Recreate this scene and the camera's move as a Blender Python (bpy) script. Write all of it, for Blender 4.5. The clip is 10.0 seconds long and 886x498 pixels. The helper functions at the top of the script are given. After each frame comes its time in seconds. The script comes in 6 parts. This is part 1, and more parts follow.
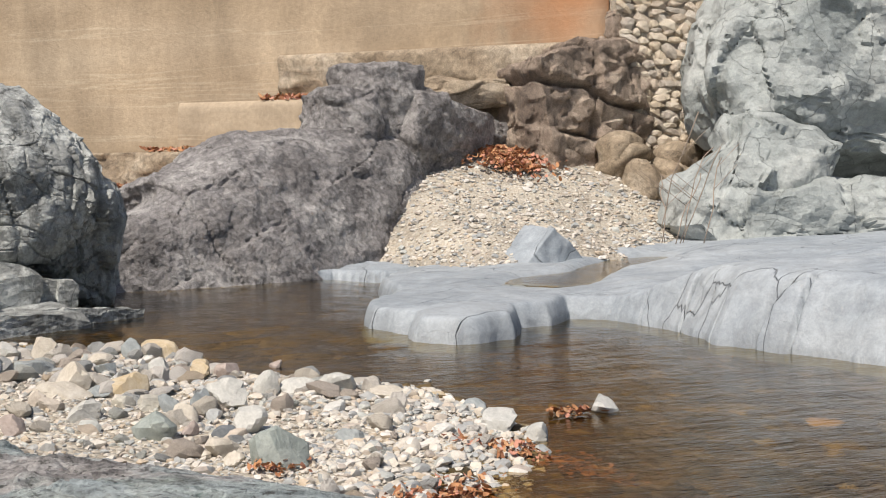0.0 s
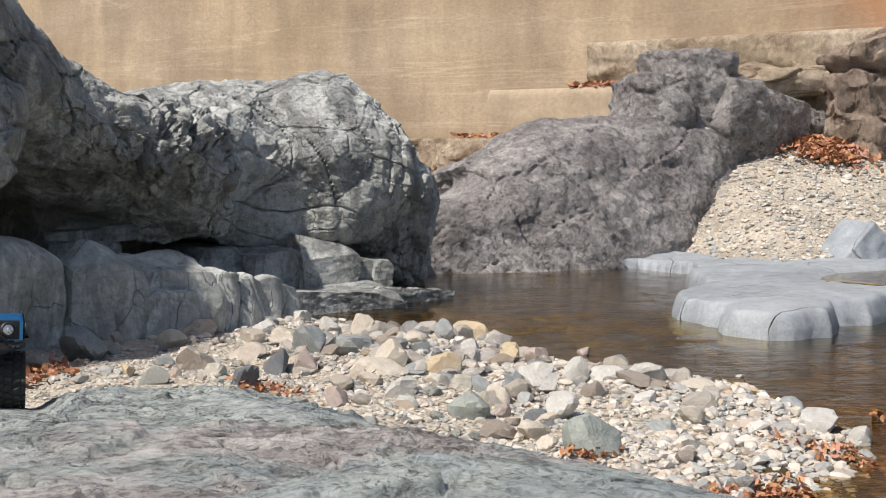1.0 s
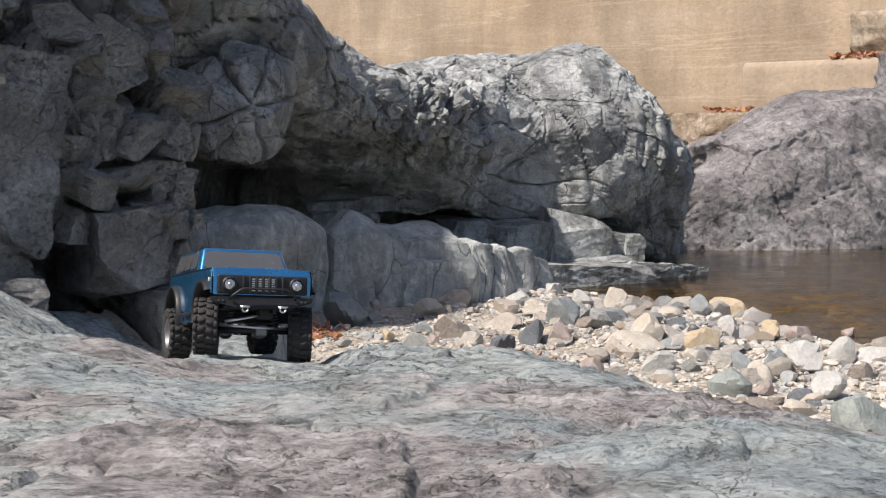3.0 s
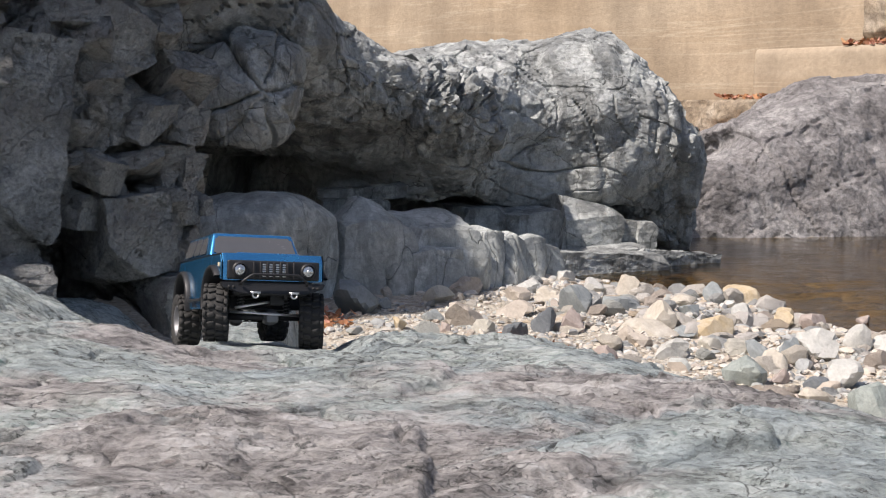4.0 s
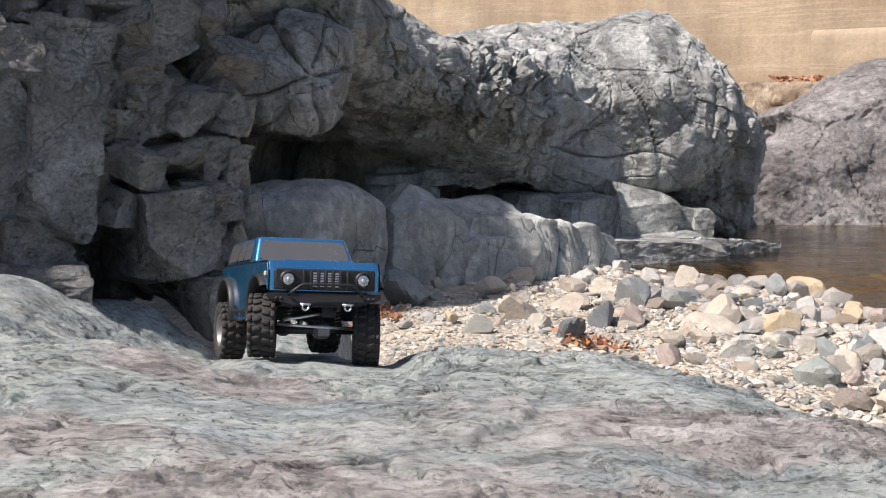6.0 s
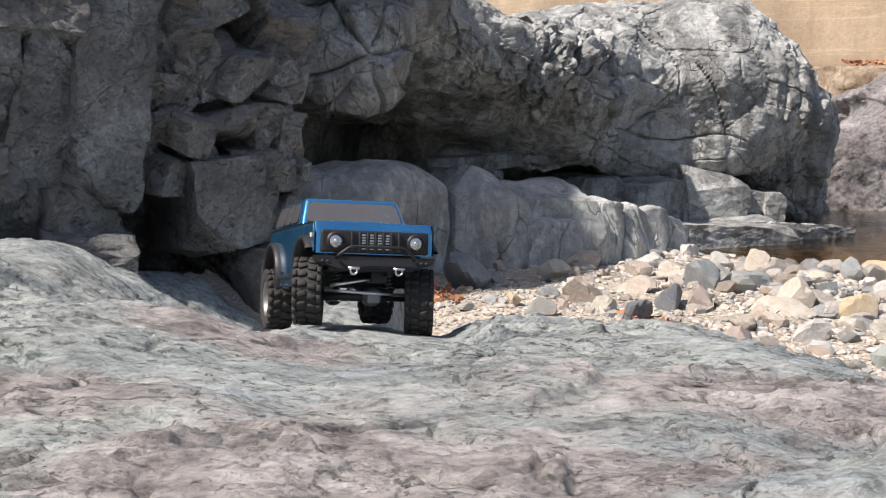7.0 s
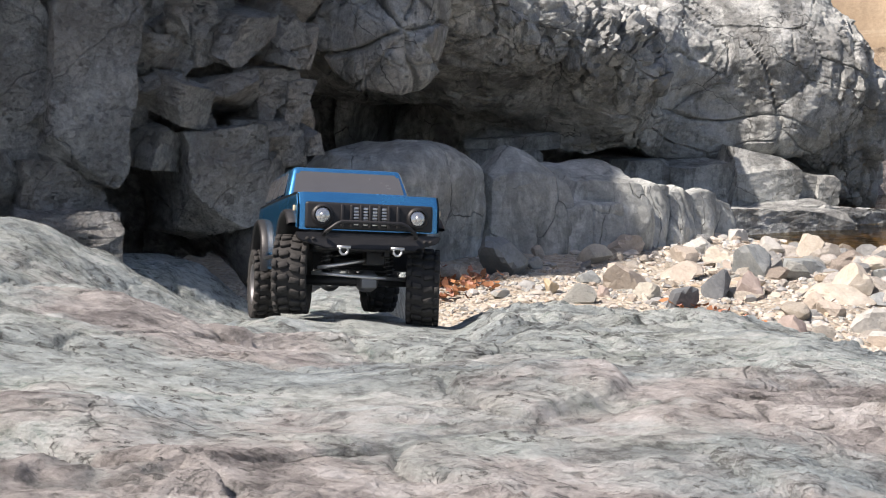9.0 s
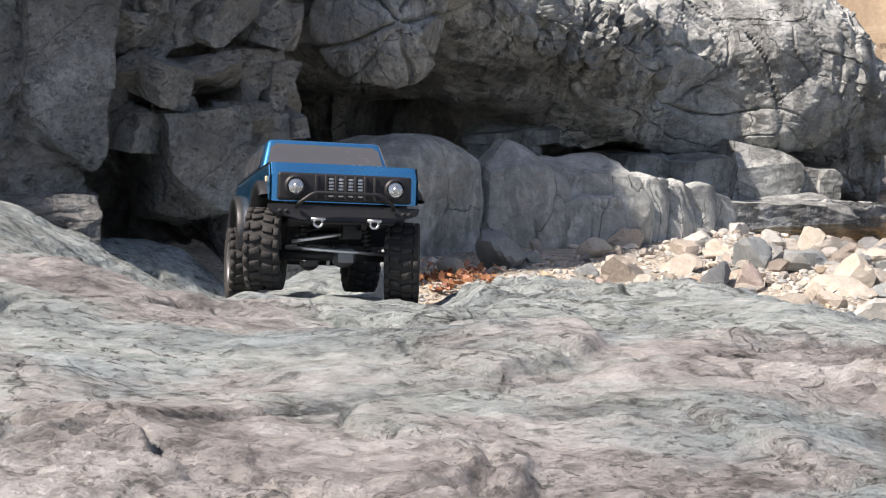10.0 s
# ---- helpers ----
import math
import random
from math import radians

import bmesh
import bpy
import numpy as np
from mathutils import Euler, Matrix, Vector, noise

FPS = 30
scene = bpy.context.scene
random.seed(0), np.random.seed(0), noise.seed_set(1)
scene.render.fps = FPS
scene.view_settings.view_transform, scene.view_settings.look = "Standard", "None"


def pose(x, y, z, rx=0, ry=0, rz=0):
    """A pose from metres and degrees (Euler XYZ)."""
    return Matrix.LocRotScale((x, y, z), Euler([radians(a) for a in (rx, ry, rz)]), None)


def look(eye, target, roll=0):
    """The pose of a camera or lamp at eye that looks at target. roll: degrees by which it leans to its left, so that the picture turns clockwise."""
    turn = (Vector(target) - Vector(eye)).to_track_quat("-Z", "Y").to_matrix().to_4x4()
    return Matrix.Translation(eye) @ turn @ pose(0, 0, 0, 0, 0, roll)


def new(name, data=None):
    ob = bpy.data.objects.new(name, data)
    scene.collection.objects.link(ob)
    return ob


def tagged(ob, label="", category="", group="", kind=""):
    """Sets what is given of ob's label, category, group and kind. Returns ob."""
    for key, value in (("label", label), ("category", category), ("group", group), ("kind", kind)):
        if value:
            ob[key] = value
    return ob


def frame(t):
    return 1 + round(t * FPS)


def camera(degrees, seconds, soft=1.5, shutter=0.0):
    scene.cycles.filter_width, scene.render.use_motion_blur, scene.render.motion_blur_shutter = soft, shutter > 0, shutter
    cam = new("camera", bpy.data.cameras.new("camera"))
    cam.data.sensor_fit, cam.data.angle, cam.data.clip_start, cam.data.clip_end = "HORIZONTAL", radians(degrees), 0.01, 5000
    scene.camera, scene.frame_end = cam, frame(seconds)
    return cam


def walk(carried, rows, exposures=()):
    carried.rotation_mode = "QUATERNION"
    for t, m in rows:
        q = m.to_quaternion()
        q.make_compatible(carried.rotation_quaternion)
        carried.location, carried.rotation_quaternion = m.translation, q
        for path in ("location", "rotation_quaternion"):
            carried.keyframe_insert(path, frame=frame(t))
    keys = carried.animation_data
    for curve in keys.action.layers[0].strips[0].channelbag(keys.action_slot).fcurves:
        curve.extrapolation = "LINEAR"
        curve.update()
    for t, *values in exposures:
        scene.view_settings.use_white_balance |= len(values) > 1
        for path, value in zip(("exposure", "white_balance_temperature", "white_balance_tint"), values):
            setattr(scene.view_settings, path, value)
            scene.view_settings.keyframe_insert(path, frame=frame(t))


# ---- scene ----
cam = camera(38.9, 10.0, soft=1.1)
PATH = [
    (0, (0.167, -0.055, 1.305), (1.037, 1.741, 1.172), -0.4),
    (0.5, (0.125, -0.032, 1.307), (0.743, 1.865, 1.168), 0.1),
    (1, (0.097, -0.01, 1.299), (0.52, 1.939, 1.147), 0.4),
    (1.5, (0.071, 0.002, 1.295), (0.354, 1.975, 1.138), 0.5),
    (2, (0.042, 0.015, 1.284), (0.207, 2.001, 1.117), 0.6),
    (2.5, (0.029, 0.017, 1.277), (0.102, 2.008, 1.097), 0.5),
    (4, (0.017, 0.074, 1.256), (0.042, 2.062, 1.046), 0.3),
    (4.5, (0.005, 0.142, 1.261), (0.02, 2.13, 1.043), 0.3),
    (5, (-0.006, 0.215, 1.291), (-0.007, 2.202, 1.066), 0.3),
    (5.5, (-0.026, 0.268, 1.294), (-0.041, 2.254, 1.06), 0.3),
    (7, (-0.017, 0.476, 1.206), (-0.166, 2.455, 0.952), -0.0),
    (7.5, (-0.002, 0.553, 1.192), (-0.199, 2.525, 0.926), -0.1),
    (8, (0.004, 0.628, 1.182), (-0.206, 2.6, 0.919), -0.1),
    (8.5, (0.009, 0.715, 1.171), (-0.207, 2.684, 0.895), -0.1),
    (9, (0.016, 0.802, 1.148), (-0.205, 2.771, 0.874), -0.2),
    (9.5, (0.023, 0.848, 1.12), (-0.2, 2.816, 0.843), -0.3),
    (10, (0.042, 0.874, 1.096), (-0.184, 2.843, 0.825), -0.5),
]
walk(cam, [(t, look(e, a, r)) for t, e, a, r in PATH], [(0, -0.03, 6750, 12), (2.5, 0.05, 6600, 15), (5, 0.20, 6650, 16), (7.5, 0.32, 6800, 17), (10, 0.43, 6850, 17)])

# ---- world, sun ----
world = bpy.data.worlds.new("sky")
scene.world = world
world.use_nodes = True
wn = world.node_tree.nodes
sky = wn.new("ShaderNodeTexSky")
sky.sky_type, sky.sun_disc = "NISHITA", False
sky.air_density, sky.dust_density, sky.ozone_density = 1.0, 1.8, 0.8
SUN_TO = Vector((-0.509, -0.313, 0.80)).normalized()
sky.sun_elevation = math.asin(SUN_TO.z)
sky.sun_rotation = math.atan2(SUN_TO.x, SUN_TO.y)
wn["Background"].inputs["Strength"].default_value = 0.092
world.node_tree.links.new(sky.outputs[0], wn["Background"].inputs["Color"])
sun = new("sun", bpy.data.lights.new("sun", "SUN"))
sun.data.energy, sun.data.angle, sun.data.color = 5.0, radians(1.0), (1.0, 0.95, 0.87)
sun.matrix_world = look(SUN_TO * 30, (0, 0, 0))


# ---- number fields ----
def rnd(ix, iy, iz, k):
    h = (ix * 374761393 + iy * 668265263 + iz * 1440670441 + k * 1274126177) & 0xFFFFFFFF
    h = ((h ^ (h >> 13)) * 1274126177) & 0xFFFFFFFF
    return ((h ^ (h >> 16)) & 0xFFFF) / 65535.0


def vnoise(p, k=0):
    f = np.floor(p)
    i = f.astype(np.int64)
    u = p - f
    u = u * u * u * (u * (u * 6 - 15) + 10)
    out = 0
    for a in (0, 1):
        for b in (0, 1):
            for c in (0, 1):
                w = (u[:, 0] if a else 1 - u[:, 0]) * (u[:, 1] if b else 1 - u[:, 1]) * (u[:, 2] if c else 1 - u[:, 2])
                out = out + w * rnd(i[:, 0] + a, i[:, 1] + b, i[:, 2] + c, k)
    return out * 2 - 1


def fbm(p, octaves=4, k=0, gain=0.5):
    out, amp = 0, 1.0
    for o in range(octaves):
        out = out + amp * vnoise(p * (2.03 ** o) + 17.3 * o, k + o)
        amp *= gain
    return out


def ridged(p, octaves=4, k=0):
    out, amp = 0, 1.0
    for o in range(octaves):
        out = out + amp * (1 - np.abs(vnoise(p * (2.03 ** o) + 9.1 * o, k + o)) * 2)
        amp *= 0.5
    return out


def sstep(a, b, x):
    t = np.clip((x - a) / (b - a), 0, 1)
    return t * t * (3 - 2 * t)


def fracture(p, size, off, tilt, crack, width, k=0, warp=0.25, sharp=16.0):
    """Relief of broken rock: each cell stands in or out and leans its own way, with open joints between."""
    size = np.array(size, float)
    q = p / size + warp * np.stack([fbm(p / size * 0.9 + s, 2, k + 40 + s, 0.35) for s in (3, 7, 11)], 1)
    f = np.floor(q).astype(np.int64)
    n = len(q)
    d1, d2 = np.full(n, 9.0), np.full(n, 9.0)
    top, den = np.zeros(n), np.full(n, 1e-12)
    for a in (-1, 0, 1):
        for b in (-1, 0, 1):
            for c in (-1, 0, 1):
                x, y, z = f[:, 0] + a, f[:, 1] + b, f[:, 2] + c
                r0 = rnd(x, y, z, k + 3)
                v = q - np.stack([x + rnd(x, y, z, k), y + rnd(x, y, z, k + 1), z + rnd(x, y, z, k + 2)], 1)
                d = np.sqrt((v * v).sum(1))
                near = d < d1
                d2 = np.where(near, d1, np.minimum(d2, d))
                d1 = np.where(near, d, d1)
                plane = off * (r0 * 2 - 1)
                if tilt:
                    g = np.stack([r0, rnd(x, y, z, k + 4), rnd(x, y, z, k + 5)], 1) * 2 - 1
                    plane = plane + tilt * (v * size * g).sum(1)
                wt = np.exp(-sharp * d)
                top += wt * plane
                den += wt
    joint = 1 - sstep(0.0, width, d2 - d1)
    return top / den - crack * joint, joint


def joints(p, way, gap, depth, width, step, k=0, some=-0.15):
    """Relief of one set of nearly flat joints across way, some of them closed, the slices between standing in or out a little."""
    way = np.array(way, float) / np.linalg.norm(way)
    c = p @ way / gap + 0.30 * fbm(p * (0.55 / gap), 3, k + 1, 0.45) + 0.35 * vnoise(p * (0.2 / gap) + 5.0, k + 7)
    i = np.floor(c)
    edge = np.minimum(c - i, 1 - (c - i)) * gap
    near = np.round(c)
    zero = np.zeros(len(p), np.int64)
    mask = sstep(some, some + 0.3, vnoise(p * (0.8 / gap) + near[:, None] * np.array([3.7, 1.9, 5.3]), k + 3))
    wob = width * (1 + 0.6 * vnoise(p * (3.0 / gap), k + 5))
    lo, hi = rnd(i.astype(np.int64), zero, zero, k), rnd((i + np.where(c - i > 0.5, 1, -1)).astype(np.int64), zero, zero, k)
    t = 0.5 + 0.5 * np.clip(edge / (0.06 * gap), 0, 1)
    return step * ((lo * t + hi * (1 - t)) * 2 - 1) - depth * mask * np.exp(-(edge / wob) ** 2)


def sheet_normals(v):
    du, dv = np.gradient(v, axis=0), np.gradient(v, axis=1)
    n = np.cross(du, dv)
    return n / (np.linalg.norm(n, axis=2, keepdims=True) + 1e-12)


def glide(xs, ys, x):
    """Smooth curve through the values ys at the rising places xs."""
    xs, ys = np.array(xs, float), np.array(ys, float)
    m = np.gradient(ys, xs, axis=0)
    i = np.clip(np.searchsorted(xs, x) - 1, 0, len(xs) - 2)
    h = xs[i + 1] - xs[i]
    t = (x - xs[i]) / h
    if ys.ndim > 1:
        t, h = t[:, None], h[:, None]
    return ((2 * t**3 - 3 * t**2 + 1) * ys[i] + (t**3 - 2 * t**2 + t) * h * m[i]
            + (-2 * t**3 + 3 * t**2) * ys[i + 1] + (t**3 - t**2) * h * m[i + 1])


# ---- mesh helpers ----
def raw_mesh(name, verts, quads, smooth=True, crisp=0):
    me = bpy.data.meshes.new(name)
    verts, quads = np.asarray(verts, np.float32), np.asarray(quads, np.int32)
    me.vertices.add(len(verts))
    me.vertices.foreach_set("co", verts.ravel())
    k = quads.shape[1]
    me.loops.add(quads.size)
    me.loops.foreach_set("vertex_index", quads.ravel())
    me.polygons.add(len(quads))
    me.polygons.foreach_set("loop_start", np.arange(0, quads.size, k, dtype=np.int32))
    me.polygons.foreach_set("loop_total", np.full(len(quads), k, np.int32))
    me.polygons.foreach_set("use_smooth", np.full(len(quads), smooth, dtype=bool))
    me.update(calc_edges=True)
    if smooth and crisp:
        me.set_sharp_from_angle(angle=radians(crisp))
    return me


def sheet_quads(nu, nv):
    i = np.arange(nu - 1)[:, None] * nv + np.arange(nv - 1)[None, :]
    return np.stack([i, i + nv, i + nv + 1, i + 1], -1).reshape(-1, 4)


def solid(name, me, material, label="", category="", group="", kind="", parent=None):
    ob = new(name, me)
    me.materials.clear()
    me.materials.append(material)
    if parent is not None:
        ob.parent = parent
    return tagged(ob, label, category, group, kind)


def part(name, bm, material, parent, label=""):
    me = bpy.data.meshes.new(name)
    bm.to_mesh(me)
    bm.free()
    return solid(name, me, material, label, parent=parent)


ICO = {}


def ico(level):
    if level not in ICO:
        bm = bmesh.new()
        bmesh.ops.create_icosphere(bm, subdivisions=level, radius=1)
        v = np.array([x.co[:] for x in bm.verts])
        f = np.array([[l.index for l in x.verts] for x in bm.faces])
        bm.free()
        ICO[level] = (v / np.linalg.norm(v, axis=1, keepdims=True), f)
    return ICO[level]


def cube_ball(n):
    """Directions on a ball of six n by n patches, with its quads; each patch stands alone."""
    a = np.linspace(-1, 1, n)
    u, v = np.meshgrid(a, a, indexing="ij")
    vs, qs = [], []
    for ax in range(3):
        for s in (-1, 1):
            p = np.zeros((n, n, 3))
            p[..., ax] = s
            p[..., (ax + 1) % 3] = u * s
            p[..., (ax + 2) % 3] = v
            qs.append(sheet_quads(n, n) + len(vs) * n * n)
            vs.append(p.reshape(-1, 3))
    return np.concatenate(vs), np.concatenate(qs)


def stone_points(d, k, planes=14, soft=9.0, rough=0.03, low=0.75):
    """A broken and worn stone: a ball cut by random planes with rounded edges, in the directions d."""
    rg = np.random.default_rng(k)
    n = rg.normal(size=(planes, 3))
    n /= np.linalg.norm(n, axis=1, keepdims=True)
    h = rg.uniform(low, 1.0, planes)
    c = np.maximum(d @ n.T, 0) / h
    r = (c ** soft).sum(1) ** (-1 / soft)
    r = np.minimum(r, 1.25)
    r = r * (1 + rough * fbm(d * 2.3 + k * 3.1, 4, k))
    return d * r[:, None]

# ---- materials ----
class Mat:
    """A node material being put together."""

    def __init__(self, name, rough=0.8, metal=0.0):
        self.m = bpy.data.materials.new(name)
        self.m.use_nodes = True
        self.t = self.m.node_tree
        self.n = self.t.nodes
        self.b = self.n["Principled BSDF"]
        self.b.inputs["Roughness"].default_value = rough
        self.b.inputs["Metallic"].default_value = metal
        self.co = self.n.new("ShaderNodeTexCoord").outputs["Object"]

    def link(self, a, b):
        self.t.links.new(a, b)

    def where(self, scale=(1, 1, 1), turn=(0, 0, 0)):
        mp = self.n.new("ShaderNodeMapping")
        mp.inputs["Scale"].default_value = scale
        mp.inputs["Rotation"].default_value = [radians(a) for a in turn]
        self.link(self.co, mp.inputs["Vector"])
        return mp.outputs[0]

    def noise(self, scale, detail=4, rough=0.55, vec=None, warp=0.0):
        x = self.n.new("ShaderNodeTexNoise")
        x.inputs["Scale"].default_value, x.inputs["Detail"].default_value = scale, detail
        x.inputs["Roughness"].default_value, x.inputs["Distortion"].default_value = rough, warp
        self.link(vec or self.co, x.inputs["Vector"])
        return x.outputs["Fac"]

    def cracks(self, scale, width, vec=None, warp=0.35, detail=0):
        """Thin dark lines between cells: 1 on a line, 0 off it."""
        nz = self.n.new("ShaderNodeTexNoise")
        nz.inputs["Scale"].default_value = scale * 1.3
        nz.inputs["Detail"].default_value = 4
        self.link(vec or self.co, nz.inputs["Vector"])
        mx = self.n.new("ShaderNodeMix")
        mx.data_type, mx.blend_type = "RGBA", "LINEAR_LIGHT"
        mx.inputs["Factor"].default_value = warp / scale
        self.link(vec or self.co, mx.inputs["A"])
        self.link(nz.outputs["Color"], mx.inputs["B"])
        v = self.n.new("ShaderNodeTexVoronoi")
        v.feature = "DISTANCE_TO_EDGE"
        v.inputs["Scale"].default_value = scale
        self.link(mx.outputs["Result"], v.inputs["Vector"])
        return self.ramp(v.outputs["Distance"], [(0, 1), (width, 0)])

    def facets(self, scale, stretch=(1, 1, 1), turn=(0, 0, 0), warp=0.25):
        """Height of broken faces: each cell is a small plane that leans its own way."""
        vec = self.where(stretch, turn)
        nz = self.n.new("ShaderNodeTexNoise")
        nz.inputs["Scale"].default_value, nz.inputs["Detail"].default_value = scale * 1.1, 4
        self.link(vec, nz.inputs["Vector"])
        mx = self.n.new("ShaderNodeMix")
        mx.data_type, mx.blend_type = "RGBA", "LINEAR_LIGHT"
        mx.inputs["Factor"].default_value = warp / scale
        self.link(vec, mx.inputs["A"])
        self.link(nz.outputs["Color"], mx.inputs["B"])
        v = self.n.new("ShaderNodeTexVoronoi")
        v.inputs["Scale"].default_value = scale
        self.link(mx.outputs["Result"], v.inputs["Vector"])
        out = []
        for op, a, b in (("SUBTRACT", mx.outputs["Result"], v.outputs["Position"]), ("SUBTRACT", v.outputs["Color"], None)):
            x = self.n.new("ShaderNodeVectorMath")
            x.operation = op
            self.link(a, x.inputs[0])
            if b is None:
                x.inputs[1].default_value = (0.5, 0.5, 0.5)
            else:
                self.link(b, x.inputs[1])
            out.append(x.outputs[0])
        dot = self.n.new("ShaderNodeVectorMath")
        dot.operation = "DOT_PRODUCT"
        self.link(out[0], dot.inputs[0])
        self.link(out[1], dot.inputs[1])
        return dot.outputs["Value"]

    def ramp(self, fac, stops, mode="LINEAR"):
        r = self.n.new("ShaderNodeValToRGB")
        r.color_ramp.interpolation = mode
        e = r.color_ramp.elements
        while len(e) < len(stops):
            e.new(0.5)
        for el, (p, c) in zip(e, stops):
            el.position = p
            el.color = (c, c, c, 1) if isinstance(c, (int, float)) else (*c, 1)
        self.link(fac, r.inputs["Fac"])
        return r.outputs["Color"]

    def mix(self, fac, a, b, mode="MIX"):
        x = self.n.new("ShaderNodeMix")
        x.data_type, x.blend_type = "RGBA", mode
        for key, v in (("Factor", fac), ("A", a), ("B", b)):
            if isinstance(v, (int, float)):
                x.inputs[key].default_value = v if key == "Factor" else (v, v, v, 1)
            elif isinstance(v, tuple):
                x.inputs[key].default_value = (*v, 1)
            else:
                self.link(v, x.inputs[key])
        return x.outputs["Result"]

    def own(self):
        return self.n.new("ShaderNodeObjectInfo").outputs["Random"]

    def island(self):
        return self.n.new("ShaderNodeNewGeometry").outputs["Random Per Island"]

    def maths(self, op, a, b=0.0):
        x = self.n.new("ShaderNodeMath")
        x.operation = op
        for i, v in enumerate((a, b)):
            if isinstance(v, (int, float)):
                x.inputs[i].default_value = v
            else:
                self.link(v, x.inputs[i])
        return x.outputs[0]

    def done(self, colour, bumps=(), rough=None):
        if isinstance(colour, tuple):
            self.b.inputs["Base Color"].default_value = (*colour, 1)
        else:
            self.link(colour, self.b.inputs["Base Color"])
        last = None
        for fac, dist in bumps:
            bp = self.n.new("ShaderNodeBump")
            bp.inputs["Strength"].default_value, bp.inputs["Distance"].default_value = 1.0, dist
            self.link(fac, bp.inputs["Height"])
            if last:
                self.link(last, bp.inputs["Normal"])
            last = bp.outputs[0]
        if last:
            self.link(last, self.b.inputs["Normal"])
        if rough is not None:
            self.link(rough, self.b.inputs["Roughness"])
        return self.m


def mat_foreground():
    """Pale mint and blue-grey bedrock with worn pink bands, fine flecks along the grain and a few dark cracks."""
    m = Mat("pale_banded_rock", 0.8)
    grainway = m.where((0.9, 1.7, 1.7), (8, 0, 16))
    a = m.noise(2.6, 6, 0.62, m.where((1, 1.7, 1), (0, 0, 12)), 0.5)
    b = m.noise(9, 9, 0.66, grainway, 0.35)
    d = m.noise(34, 8, 0.7, grainway, 0.3)
    c = m.noise(120, 6, 0.7, m.where((1, 1.6, 1.6), (0, 0, 10)))
    base = m.ramp(a, [(0.36, (0.29, 0.34, 0.36)), (0.46, (0.38, 0.43, 0.43)), (0.54, (0.475, 0.52, 0.50)), (0.64, (0.42, 0.48, 0.495))])
    wob = m.maths("MULTIPLY", m.maths("SUBTRACT", m.noise(5.5, 8, 0.68, grainway, 0.4), 0.5), 2.6)
    pink = None
    for at, size, turn in (((-0.12, 1.40, 0.88), (0.34, 0.30, 1.0), 4), ((0.34, 1.87, 0.88), (0.40, 0.16, 1.0), 6), ((-0.40, 2.08, 0.88), (0.20, 0.11, 1.0), -20), ((-0.62, 1.72, 0.88), (0.22, 0.08, 1.0), 10)):
        mp = m.n.new("ShaderNodeMapping")
        mp.vector_type = "TEXTURE"
        mp.inputs["Location"].default_value, mp.inputs["Scale"].default_value = at, size
        mp.inputs["Rotation"].default_value = (0, 0, radians(turn))
        m.link(m.co, mp.inputs["Vector"])
        ln = m.n.new("ShaderNodeVectorMath")
        ln.operation = "LENGTH"
        m.link(mp.outputs[0], ln.inputs[0])
        one = m.maths("SUBTRACT", 1.25, m.maths("ADD", ln.outputs["Value"], wob))
        pink = one if pink is None else m.maths("MAXIMUM", pink, one)
    far = m.ramp(m.noise(2.1, 6, 0.65, m.where((1, 1.5, 1), (0, 0, -20)), 0.6), [(0.57, 0), (0.64, 0.35)])
    pink = m.maths("MAXIMUM", m.ramp(pink, [(0.0, 0), (0.5, 0.85)]), far)
    base = m.mix(pink, base, m.ramp(b, [(0.36, (0.32, 0.288, 0.28)), (0.5, (0.425, 0.392, 0.38)), (0.64, (0.49, 0.465, 0.455))]))
    base = m.mix(0.55, base, m.ramp(b, [(0.36, 0.16), (0.46, 0.47), (0.64, 0.72)]), "OVERLAY")
    base = m.mix(0.60, base, m.ramp(d, [(0.36, 0.08), (0.46, 0.46), (0.66, 0.74)]), "OVERLAY")
    base = m.mix(0.30, base, m.ramp(c, [(0.32, 0.22), (0.68, 0.75)]), "OVERLAY")
    flecks = m.maths("MULTIPLY", m.ramp(m.noise(58, 6, 0.72, grainway, 0.5), [(0.38, 1), (0.44, 0)]), m.ramp(m.noise(6.5, 5, 0.6), [(0.40, 0), (0.54, 0.9)]))
    base = m.mix(flecks, base, (0.13, 0.135, 0.13))
    veins = m.maths("MULTIPLY", m.cracks(4.2, 0.007, grainway, 0.35), m.ramp(m.noise(3.1, 4), [(0.50, 0), (0.58, 1)]))
    base = m.mix(m.maths("MULTIPLY", veins, 0.6), base, (0.07, 0.07, 0.07))
    return m.done(base, [(m.facets(16, (0.8, 1.5, 1.5), (0, 0, 16)), 0.30), (m.facets(52, (0.8, 1.5, 1.5), (0, 0, 16)), 0.34), (b, 0.026), (d, 0.010), (veins, -0.006), (flecks, -0.004), (c, 0.0045)])


